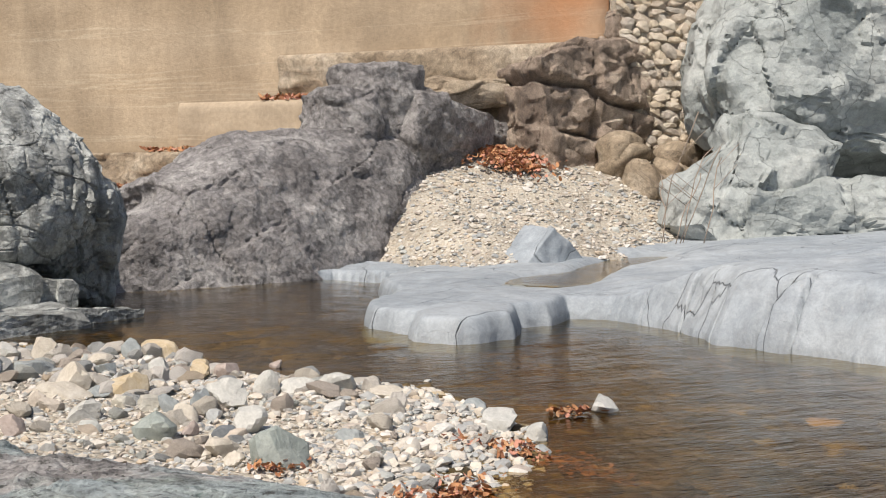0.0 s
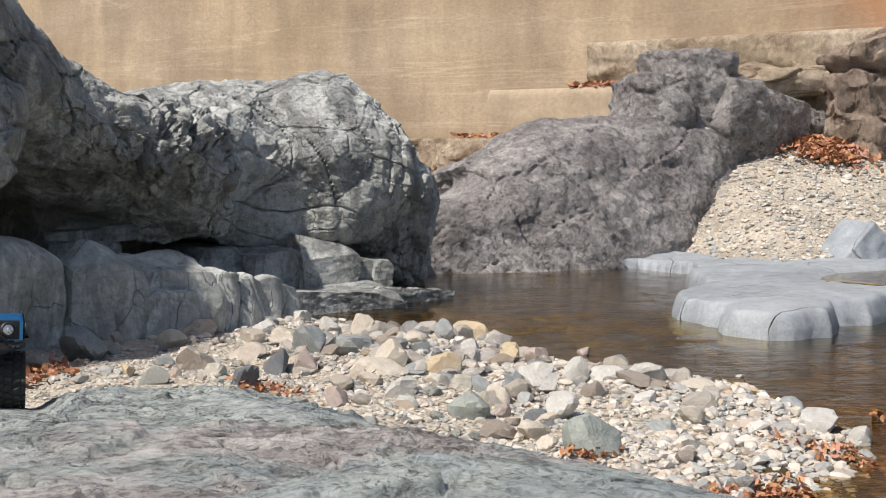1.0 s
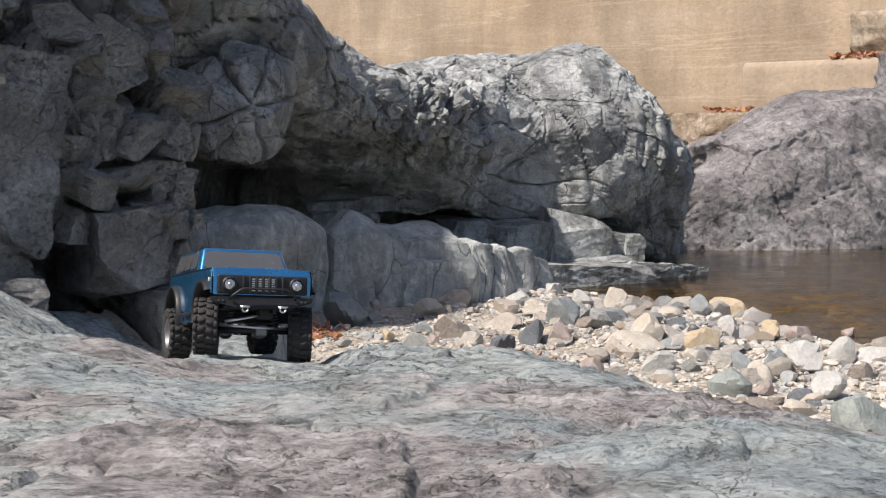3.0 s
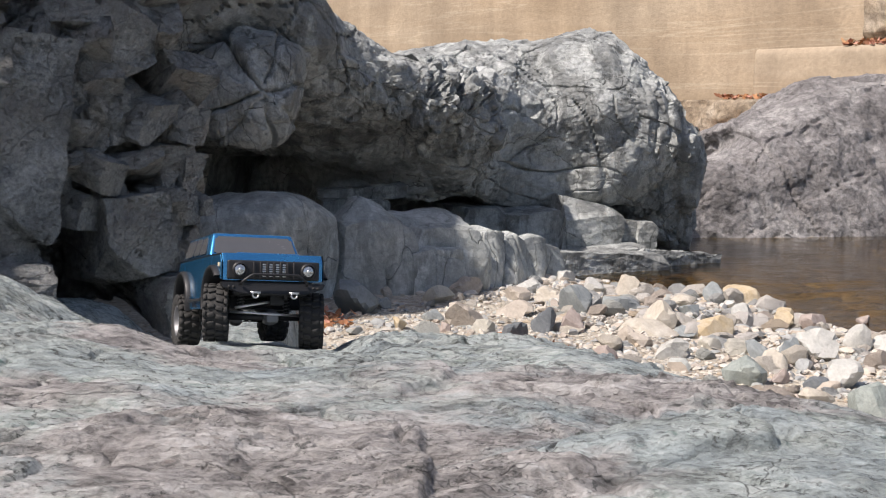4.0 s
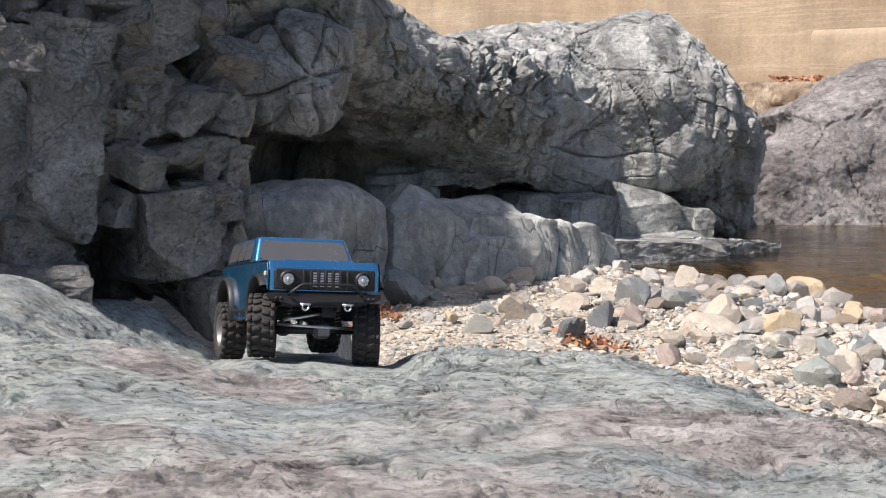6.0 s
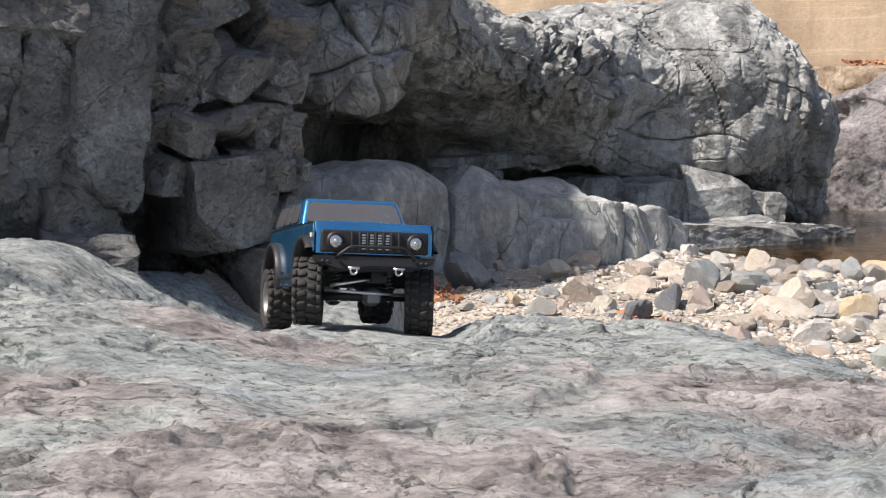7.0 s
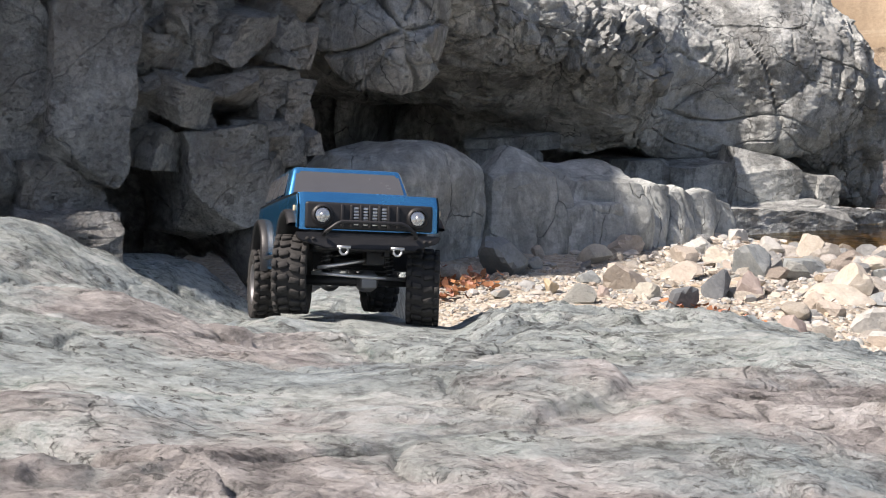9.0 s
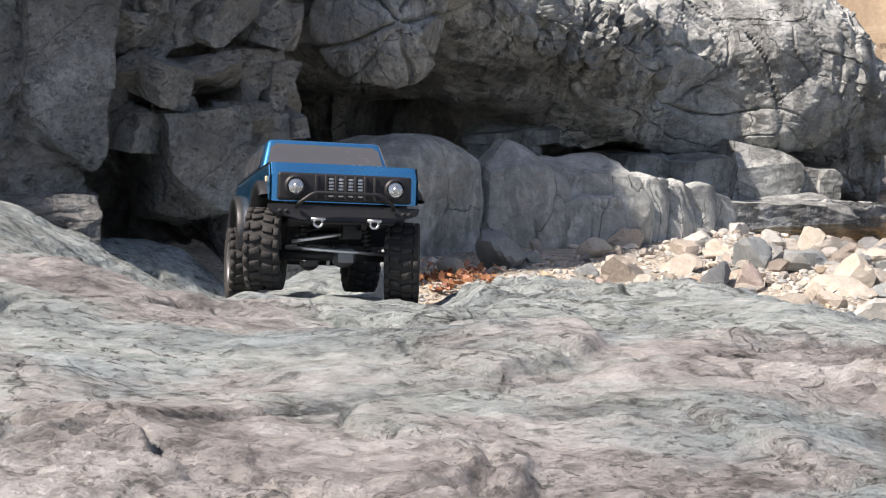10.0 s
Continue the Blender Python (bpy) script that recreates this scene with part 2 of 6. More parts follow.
def mat_rock(name, dark, mid, light, scale=1.0, cr=0.5, bump=0.02, rough=0.85, warm=None, stain=0.5, streak=0.0, grain=1.0, bend=1.1, fines=0.7, vein=0.006, broken=(), tall=None):
    m = Mat(name, rough)
    a = m.noise(0.9 * scale, 6, 0.62, None, 0.4)
    b = m.noise(7 * scale, 9, 0.68, None, 0.6)
    c = m.noise(50 * scale, 5, 0.72)
    g = m.noise(150 * scale, 3, 0.7)
    base = m.ramp(a, [(0.34, dark), (0.5, mid), (0.64, light)])
    base = m.mix(stain, base, m.ramp(b, [(0.33, 0.12), (0.5, 0.5), (0.68, 0.88)]), "OVERLAY")
    base = m.mix(0.5 * grain, base, m.ramp(c, [(0.3, 0.22), (0.7, 0.78)]), "OVERLAY")
    base = m.mix(0.25 * grain, base, m.ramp(g, [(0.3, 0.22), (0.7, 0.78)]), "OVERLAY")
    if warm:
        base = m.mix(m.ramp(m.noise(1.7 * scale, 5, 0.6), [(0.52, 0), (0.66, 0.6)]), base, warm)
    if streak:
        st = m.noise(3.2 * scale, 7, 0.7, m.where((1, 1, 0.28)), 0.5)
        wet = m.ramp(m.noise(0.7 * scale, 3, 0.5), [(0.36, 0), (0.48, 1)])
        base = m.mix(m.maths("MULTIPLY", m.maths("MULTIPLY", m.ramp(st, [(0.46, 0), (0.55, 1)]), wet), streak), base, tuple(x * 0.3 for x in dark))
    veins = m.cracks(1.1 * scale, vein, m.where(*tall) if tall else None, bend)
    fine = m.cracks(8 * scale, 0.016, None, 0.8)
    patch = m.ramp(m.noise(1.4 * scale, 3), [(0.48, 0), (0.6, 1)])
    lines = m.maths("MAXIMUM", m.maths("MULTIPLY", veins, 0.9), m.maths("MULTIPLY", fine, m.maths("MULTIPLY", patch, fines)))
    base = m.mix(m.maths("MULTIPLY", lines, cr), base, tuple(x * 0.2 for x in dark))
    planes = [(m.facets(k, (1, 1, 1.5), (0, 14, 0)), w) for k, w in broken]
    return m.done(base, planes + [(b, bump), (lines, -0.014 * min(1, cr * 2)), (c, bump * 0.45 * grain), (g, bump * 0.12 * grain)])


def mat_concrete():
    m = Mat("weathered_concrete", 0.9)
    streak = m.noise(1.1, 7, 0.6, m.where((1.1, 1.1, 0.12)))
    lay = m.noise(1.0, 4, 0.5, m.where((0.22, 0.22, 1.0), (0, -1.5, 0)), 0.4)
    c = m.noise(14, 8, 0.7)
    base = m.ramp(lay, [(0.3, (0.32, 0.245, 0.165)), (0.5, (0.365, 0.285, 0.20)), (0.68, (0.41, 0.33, 0.24))])
    base = m.mix(0.30, base, m.ramp(streak, [(0.32, 0.25), (0.62, 0.72)]), "OVERLAY")
    seam = m.ramp(m.noise(1.0, 5, 0.6, m.where((0.05, 0.05, 1.1), (0, -1, 0)), 0.5), [(0.49, 0), (0.5, 0.3), (0.508, 0)])
    base = m.mix(seam, base, (0.60, 0.52, 0.40))
    base = m.mix(0.35, base, m.ramp(c, [(0.3, 0.3), (0.7, 0.7)]), "OVERLAY")
    sp = m.n.new("ShaderNodeVectorMath")
    sp.operation = "DISTANCE"
    m.link(m.co, sp.inputs[0])
    sp.inputs[1].default_value = (10.3, 16.2, 4.1)
    rust = m.maths("MULTIPLY", m.maths("SUBTRACT", 1.0, m.maths("MINIMUM", m.maths("MULTIPLY", m.maths("ADD", sp.outputs["Value"], m.maths("MULTIPLY", m.noise(0.9, 4, 0.6), 2.2)), 0.37), 1.0)), 2.2)
    base = m.mix(rust, base, (0.40, 0.20, 0.10))
    blot = m.noise(0.55, 7, 0.62, m.where((1, 1, 0.7), (0, 20, 0)), 0.6)
    base = m.mix(0.35, base, m.ramp(blot, [(0.35, 0.3), (0.65, 0.7)]), "OVERLAY")
    return m.done(base, [(lay, 0.02), (c, 0.012)])


def mat_stone(name, random_node):
    """River stones: each its own colour, with veins and specks."""
    m = Mat(name, 0.7)
    r = m.own() if random_node == "own" else m.island()
    col = m.ramp(r, [(0.0, (0.564, 0.525, 0.467)), (0.16, (0.382, 0.385, 0.377)), (0.30, (0.581, 0.533, 0.459)), (0.42, (0.349, 0.361, 0.361)),
                     (0.52, (0.631, 0.599, 0.558)), (0.64, (0.481, 0.418, 0.353)), (0.74, (0.432, 0.443, 0.418)), (0.84, (0.432, 0.377, 0.328)),
                     (0.90, (0.598, 0.558, 0.500)), (0.96, (0.498, 0.410, 0.312))], "CONSTANT")
    b = m.noise(9, 7, 0.65, None, 0.8)
    c = m.noise(70, 4, 0.7)
    col = m.mix(0.5, col, m.ramp(b, [(0.3, 0.3), (0.7, 0.7)]), "OVERLAY")
    col = m.mix(0.35, col, m.ramp(c, [(0.3, 0.3), (0.7, 0.7)]), "OVERLAY")
    return m.done(col, [(b, 0.012), (c, 0.004)])


def mat_plain_stone(name, c1, c2):
    m = Mat(name, 0.7)
    b = m.noise(8, 7, 0.65, None, 0.8)
    c = m.noise(60, 4, 0.7)
    col = m.mix(0.35, m.ramp(b, [(0.33, c1), (0.66, c2)]), m.ramp(c, [(0.3, 0.3), (0.7, 0.7)]), "OVERLAY")
    return m.done(col, [(b, 0.012), (c, 0.004)])


def mat_bed():
    m = Mat("river_bed", 0.8)
    v = m.n.new("ShaderNodeTexVoronoi")
    v.inputs["Scale"].default_value = 11
    m.link(m.co, v.inputs["Vector"])
    w = m.n.new("ShaderNodeSeparateColor")
    m.link(v.outputs["Color"], w.inputs[0])
    col = m.ramp(w.outputs[0], [(0, (0.012, 0.009, 0.003)), (0.4, (0.07, 0.048, 0.014)), (0.7, (0.04, 0.030, 0.010)), (0.9, (0.15, 0.105, 0.032)), (1, (0.34, 0.24, 0.08))])
    a = m.noise(0.8, 5, 0.6)
    col = m.mix(0.7, col, m.ramp(a, [(0.35, 0.22), (0.65, 0.72)]), "OVERLAY")
    return m.done(col, [(v.outputs["Distance"], -0.03)])


def mat_gravel():
    m = Mat("gravel_ground", 0.9)
    v = m.n.new("ShaderNodeTexVoronoi")
    v.inputs["Scale"].default_value = 34
    m.link(m.co, v.inputs["Vector"])
    w = m.n.new("ShaderNodeSeparateColor")
    m.link(v.outputs["Color"], w.inputs[0])
    col = m.ramp(w.outputs[0], [(0, (0.33, 0.28, 0.22)), (0.35, (0.48, 0.43, 0.35)), (0.7, (0.40, 0.37, 0.32)), (1, (0.60, 0.55, 0.47))])
    a = m.noise(1.5, 6, 0.6)
    col = m.mix(0.6, col, m.ramp(a, [(0.35, 0.3), (0.65, 0.7)]), "OVERLAY")
    return m.done(col, [(v.outputs["Distance"], -0.02), (m.noise(80, 4), 0.005)])


def mat_water():
    m = Mat("river_water", 0.03)
    m.b.inputs["Transmission Weight"].default_value = 1.0
    m.b.inputs["IOR"].default_value = 1.33
    a = m.noise(2.2, 3, 0.5, m.where((1.0, 2.6, 1.0), (0, 0, 28)), 0.6)
    b = m.noise(7.0, 3, 0.5, m.where((1.0, 2.4, 1.0), (0, 0, 28)), 0.4)
    c = m.noise(20.0, 3, 0.5, m.where((1.0, 2.2, 1.0), (0, 0, 20)), 0.3)
    m.b.inputs["Specular IOR Level"].default_value = 0.01
    return m.done((0.18, 0.105, 0.020), [(a, 0.007), (b, 0.006), (c, 0.0022)])


def mat_simple(name, colour, rough=0.5, metal=0.0, coat=0.0, grain=0.0):
    m = Mat(name, rough, metal)
    m.b.inputs["Coat Weight"].default_value = coat
    m.b.inputs["Coat Roughness"].default_value = 0.08
    c = m.noise(120, 4, 0.6)
    d = m.noise(14, 5, 0.6)
    col = m.mix(0.25, colour, m.ramp(d, [(0.3, 0.35), (0.7, 0.65)]), "OVERLAY")
    return m.done(col, [(c, grain)] if grain else [], m.ramp(d, [(0.3, max(rough - 0.06, 0)), (0.7, min(rough + 0.08, 1))]))


FG = mat_foreground()
CLIFF = mat_rock("dark_cliff_rock", (0.20, 0.203, 0.198), (0.34, 0.342, 0.333), (0.50, 0.50, 0.485), 2.2, 0.35, 0.020, 0.75, (0.30, 0.265, 0.23), 0.55, 0.0, 1.0, 0.4, broken=((9, 1.0), (26, 1.1), (70, 0.9)))
MASSIF = mat_rock("grey_green_rock", (0.31, 0.325, 0.318), (0.45, 0.468, 0.455), (0.54, 0.56, 0.545), 1.3, 0.85, 0.018, 0.85, None, 0.34, 0.55, 0.8, 0.35, 0.35, 0.003, ((5, 0.5), (15, 0.5), (42, 0.4)))
GREY = mat_rock("purple_grey_rock", (0.18, 0.170, 0.168), (0.285, 0.271, 0.268), (0.40, 0.386, 0.378), 1.6, 0.4, 0.024, 0.9, None, 0.6, 0.0, 1.1, 0.4, broken=((5, 0.6), (14, 0.6), (34, 0.5)))
DARK = mat_rock("dark_brown_rock", (0.23, 0.18, 0.145), (0.41, 0.325, 0.26), (0.58, 0.48, 0.39), 1.1, 0.6, 0.06, 0.9)
SLAB = mat_rock("pale_blue_rock", (0.255, 0.29, 0.322), (0.305, 0.34, 0.372), (0.355, 0.388, 0.414), 1.0, 0.55, 0.008, 0.7, None, 0.24, 0.0, 0.4, 0.2, 0.0, 0.004, ((2.5, 0.12),), ((0.5, 1.3, 0.35), (8, 0, 12)))
WORN = mat_rock("worn_bench_rock", (0.34, 0.368, 0.36), (0.475, 0.50, 0.487), (0.555, 0.58, 0.565), 1.3, 0.45, 0.009, 0.8, None, 0.42, 0.42, 0.6, 0.25, 0.15, 0.003, ((4, 0.3), (13, 0.25)), ((1, 1, 0.45), (0, 8, 0)))
RIGHT = mat_rock("pale_green_rock", (0.25, 0.278, 0.275), (0.345, 0.372, 0.365), (0.43, 0.45, 0.435), 0.8, 0.45, 0.014, 0.8, None, 0.24, 0.10, 0.5, 0.3, 0.12, 0.004, ((2.2, 0.5), (6, 0.3), (17, 0.2)))
CONCRETE = mat_concrete()
TAN = mat_rock("tan_ledge_rock", (0.28, 0.215, 0.15), (0.41, 0.33, 0.24), (0.54, 0.46, 0.36), 1.2, 0.5, 0.04, 0.9)
STONE = mat_stone("river_stone", "own")
PEBBLE = mat_stone("river_pebble", "island")
BED = mat_bed()
GRAVEL = mat_gravel()
WATER = mat_water()

# ---- ground, banks and river bed ----
SHORE_Y = [2.0, 3.0, 3.5, 4.2, 4.7, 5.2, 6.0, 6.5, 7.0, 7.5, 8.0, 8.4, 9.06, 9.7, 10.4]
SHORE_X = [1.2, 1.55, 1.9, 2.43, 2.85, 3.15, 3.2, 2.98, 2.85, 2.45, 2.2, 2.0, 1.54, 1.25, 1.1]


def ground_z(x, y):
    """Height of the gravel banks and of the river bed."""
    p = np.stack([x, y, 0 * x], 1)
    xs = np.interp(y, SHORE_Y, SHORE_X) + 0.10 * fbm(p * 1.7, 3, 5)
    d = xs - x
    bank = 0.115 * (1 - np.exp(-np.maximum(d, 0) / 0.7)) * (1 - 0.3 * sstep(7.0, 8.4, y))
    bank = np.where(d > 0, bank, -0.42 * (1 - np.exp(np.minimum(d, 0) / 1.1)))
    bank = np.where(y > 9.4, np.minimum(bank, -0.25 * sstep(9.4, 10.2, y)), bank)
    east = np.maximum(0, x - 6.8)
    hill = np.clip(0.2 + (0.26 + 0.06 * east) * (y - 11.5 - 0.45 * east), -0.6, 1.42)
    hill = np.where(hill > 0, hill * sstep(-0.3, 1.2, x - 6.1 + 0.16 * (y - 11.7)), hill) - 0.35 * sstep(6.0, 4.6, x)
    z = np.maximum(bank, hill)
    far = sstep(22, 40, np.hypot(x - 3, y - 8))
    z = z * (1 - far) + far * 0.6
    return z + 0.015 * fbm(p * 5.0, 3, 9) + 0.03 * fbm(p * 1.1, 2, 12)


gx = np.concatenate([np.linspace(-900, -60, 8), np.linspace(-50, -3, 16), np.linspace(-2.6, 8, 170), np.linspace(8.1, 16, 60), np.linspace(18, 60, 14), np.linspace(90, 900, 7)])
gy = np.concatenate([np.linspace(-900, -60, 8), np.linspace(-50, 1, 16), np.linspace(1.4, 10, 150), np.linspace(10.1, 20, 90), np.linspace(21, 60, 14), np.linspace(90, 900, 7)])
GX, GY = np.meshgrid(gx, gy, indexing="ij")
GV = np.stack([GX.ravel(), GY.ravel(), ground_z(GX.ravel(), GY.ravel())], 1)
ground = solid("ground", raw_mesh("ground", GV, sheet_quads(len(gx), len(gy))), BED,
               "gravel banks and brown stony bed of a shallow river", "ground", kind="structure")
ground.data.materials.append(GRAVEL)
ground_h = GV[:, 2].reshape(len(gx), len(gy))
mid = (ground_h[:-1, :-1] + ground_h[1:, 1:]) / 2
ground.data.polygons.foreach_set("material_index", (mid > 0.015).astype(np.int32).ravel())

# ---- water ----
wx, wy = np.concatenate([np.linspace(0.6, 12, 150), np.linspace(13, 60, 10)]), np.concatenate([np.linspace(-60, 2, 20), np.linspace(2.5, 17, 180)])
WX, WY = np.meshgrid(wx, wy, indexing="ij")
wp = np.stack([WX.ravel(), WY.ravel(), 0 * WX.ravel()], 1)
riffle = np.exp(-(((wp[:, 0] - 3.1) / 0.7) ** 2 + ((wp[:, 1] - 8.5) / 0.8) ** 2))
wz = 0.05 * sstep(8.2, 9.6, wp[:, 1] + 0.3 * (wp[:, 0] - 3)) * sstep(4.6, 3.8, wp[:, 0] - 0.25 * (wp[:, 1] - 9)) \
    + riffle * 0.02 * ridged(wp * (3.5, 5.5, 1), 3, 3) + 0.004 * fbm(wp * (2.5, 6, 1), 3, 8)
water = solid("water", raw_mesh("water", np.stack([wp[:, 0], wp[:, 1], wz], 1), sheet_quads(160, 200)), WATER,
              "clear amber brown river water with small ripples", "water", kind="structure")
water.visible_shadow = False


# ---- large rocks ----
def packed(at, n, a, b, share=0.82):
    """Places along at, most of them between its entries a and b."""
    lo, hi, k = at[a], at[b], int(n * share)
    left = (n - k) * (lo - at[0]) / max(lo - at[0] + at[-1] - hi, 1e-9)
    left = int(round(left))
    return np.concatenate([np.linspace(at[0], lo, left, endpoint=False), np.linspace(lo, hi, k, endpoint=False), np.linspace(hi, at[-1], n - k - left)])


def loft_rock(name, stations, section, nu, nv, relief, material, label, category="rock", group="", fu=(0, -1), fv=(0, -1)):
    """A rock mass swept along stations of numbers; section(row) gives rows of (outward, z) round its cross-cut."""
    st = np.array(stations, float)
    at = np.concatenate([[0], np.cumsum(np.hypot(*np.diff(st[:, :2], axis=0).T))])
    u = packed(at, nu, *fu)
    rows = glide(at, st, u)
    e = 0.12
    tan = glide(at, st[:, :2], np.clip(u + e, 0, at[-1])) - glide(at, st[:, :2], np.clip(u - e, 0, at[-1]))
    tan /= np.linalg.norm(tan, axis=1, keepdims=True)
    out = np.stack([tan[:, 1], -tan[:, 0]], 1)
    verts = np.zeros((nu, nv, 3))
    for i, r in enumerate(rows):
        s = np.array(section(r))
        a = np.concatenate([[0], np.cumsum(np.hypot(*np.diff(s, axis=0).T))])
        c = glide(a, s, packed(a, nv, *fv))
        verts[i, :, :2] = r[:2] + out[i] * c[:, :1]
        verts[i, :, 2] = c[:, 1]
    n = sheet_normals(verts).reshape(-1, 3)
    p = verts.reshape(-1, 3)
    p = p + n * relief(p, n)[:, None]
    return solid(name, raw_mesh(name, p, sheet_quads(nu, nv), True, 38), material, label, category, group)


def block_rock(name, centre, half, turn, k, n, relief, material, label, planes=16, soft=10, low=0.72, category="rock", group="", box=0.75, crisp=0):
    """A broken block: a box-like ball cut by planes, roughened by relief in world measure."""
    d, q = cube_ball(n)
    ball = d / np.linalg.norm(d, axis=1, keepdims=True)
    r = stone_points(ball, k, planes, soft, 0.0, low)
    r = r * (1 - box) + d * box * 0.85
    m = np.array(Euler([radians(a) for a in turn]).to_matrix())
    p = (r * np.array(half)) @ m.T
    nn = (ball / np.array(half)) @ m.T
    nn /= np.linalg.norm(nn, axis=1, keepdims=True)
    w = p + np.array(centre)
    p = p + nn * relief(w, nn)[:, None]
    bm = bmesh.new()
    me = raw_mesh(name, p, q)
    bm.from_mesh(me)
    bmesh.ops.remove_doubles(bm, verts=bm.verts, dist=0.0005)
    bm.to_mesh(me)
    bm.free()
    if crisp:
        me.set_sharp_from_angle(angle=radians(crisp))
    ob = solid(name, me, material, label, category, group)
    ob.location = centre
    return ob


# foreground rock, on which the model truck drives
def rock_z(x, y):
    h = 0.888 - 0.16 * np.maximum(0, x - 0.2) ** 2 - 2.4 * np.maximum(0, x - 0.88) ** 2 - 0.05 * np.maximum(0, 1.8 - y)
    h = h + 0.042 * np.exp(-((x + 0.60) / 0.20) ** 2 - ((y - 2.15) / 0.3) ** 2)
    h = h - 0.018 * np.exp(-((x + 0.34) / 0.16) ** 2 - ((y - 2.2) / 0.30) ** 2)
    m = sstep(-0.225, -0.13, x + 0.28 * (np.clip(y, 2.3, 3.2) - 2.64))
    back = 0.165 * sstep(1.95, 2.85, y) + 0.75 * sstep(3.6, 4.7, y)
    yy = y + 0.9 * np.maximum(0, x - 0.2)
    h = h - (1 - m) * back - m * (0.15 * sstep(2.12, 2.95, yy) + 0.70 * sstep(2.75, 3.8, yy))
    h = h + 0.175 * sstep(-0.60, -1.05, x) * sstep(1.9, 2.5, y)
    h = h - 0.16 * sstep(2.95, 3.45, y) * sstep(-0.50, -0.65, x)
    h = h - 2.0 * np.maximum(0, -0.7 - y) ** 2
    w, z = stand(x, y)
    return h * (1 - w) + z * w


TRUCK_AT, TRUCK_YAW, HALF_BASE, HALF_TRACK = (-0.38, 2.79), 22.0, 0.157, 0.101


def stand(x, y):
    """The uneven patch of rock that the model truck stands on: its share and its height."""
    c, s = math.cos(radians(TRUCK_YAW)), math.sin(radians(TRUCK_YAW))
    a, b = x - TRUCK_AT[0], y - TRUCK_AT[1]
    lx, ly = c * a + s * b, c * b - s * a
    w = sstep(0.22, 0.125, np.abs(lx)) * sstep(0.34, 0.20, np.abs(ly))
    return w, 0.754 - 0.160 * ly - 0.0743 * lx * (1 - ly / HALF_BASE)


RELIEF_DOWN = -0.008


def ledges(h, rise, edge=0.80):
    """Turns a smooth field into flat steps with short risers."""
    f = np.floor(h)
    return rise * (f + sstep(edge, 1.0, h - f) + 0.25 * (h - f))


def rock_relief(p):
    """Low swells, thin broken plates along the grain, hackly patches, and the two steps where plates have come away."""
    x, y = p[:, 0] + 0.012 * fbm(p * 9, 3, 61), p[:, 1] + 0.016 * fbm(p * 7 + 3, 3, 63)
    f, j = fracture(p, (0.34, 0.15, 0.3), 0.006, 0.055, 0.008, 0.03, 21, 0.45, 40)
    h, j2 = fracture(p, (0.10, 0.040, 0.05), 0.0028, 0.09, 0.0030, 0.06, 25, 0.5, 40)
    g, j3 = fracture(p, (0.036, 0.016, 0.02), 0.0010, 0.10, 0.0010, 0.08, 29, 0.5, 40)
    band = p * (1.6, 4.2, 4.2)
    steps = ledges(2.0 * fbm(band * 0.9, 4, 35) + 1.0 * p[:, 1], 0.008) - 0.008 * p[:, 1] + ledges(2.4 * fbm(band * 2.6, 4, 39), 0.0030)
    rough = sstep(-0.25, 0.3, vnoise(p * 2.7, 41))
    out = 0.014 * fbm(p * 2.4, 3, 31) + 0.004 * fbm(p * 11, 4, 33) + 1.5 * f + (0.45 + 0.9 * rough) * (h + steps) + g * (0.6 + rough)
    # the pink plate in front ends in a rounded back edge and in a broken step beside the blue plate
    crest = 1.69 - 1.8 * (x + 0.20) ** 2
    plate = sstep(crest + 0.03, crest - 0.10, y) * sstep(0.030, 0.016, x) * sstep(-0.75, -0.35, x)
    out = out + 0.020 * plate
    # a plate's broken rim, and the hollow before it
    rim = sstep(0.004, -0.012, x - 0.045 + 0.26 * (1.92 - y) + 0.03 * np.sin(26 * y)) * sstep(1.74, 1.80, y) * sstep(2.06, 1.97, y) * sstep(-0.25, -0.08, x)
    return out + 0.014 * rim - 0.012 * np.exp(-((x - 0.02) / 0.05) ** 2 - ((y - 1.77) / 0.04) ** 2) + RELIEF_DOWN + 0.002


fx = np.concatenate([np.linspace(-3.2, -1.5, 30), np.linspace(-1.48, -0.82, 70), np.linspace(-0.815, 0.6, 300), np.linspace(0.605, 1.15, 70), np.linspace(1.17, 1.8, 15)])
fy = np.concatenate([np.linspace(-1.5, 1.1, 20), np.linspace(1.11, 1.32, 30), np.linspace(1.324, 2.35, 300), np.linspace(2.356, 3.0, 80), np.linspace(3.02, 5.2, 60)])
FX, FY = np.meshgrid(fx, fy, indexing="ij")
fp = np.stack([FX.ravel(), FY.ravel(), rock_z(FX.ravel(), FY.ravel())], 1)
fp[:, 2] += rock_relief(fp) * (1 - 0.7 * stand(fp[:, 0], fp[:, 1])[0])
foreground_rock = solid("bedrock", raw_mesh("bedrock", fp, sheet_quads(len(fx), len(fy))), FG,
                        "pale blue-grey bedrock hump with pink streaks and fine cracks", "rock")


# left cliff
def cliff_section(r):
    # jut: how far the unseen top leans out, added to keep sun off the face
    t, under, jut = r[2], r[3], r[4]
    return [(-1.7, -0.2), (-0.58, 0.45), (-0.30 - under, 0.72), (-0.26 - under * 0.6, 0.82), (-0.22, 0.98), (-0.18, 1.25), (-0.16, 1.45), (-0.14, 1.55), (jut - 0.10, t - 0.12), (jut - 0.18, t), (-1.4, t + 0.1), (-2.4, t - 0.6), (-2.6, -0.2)]


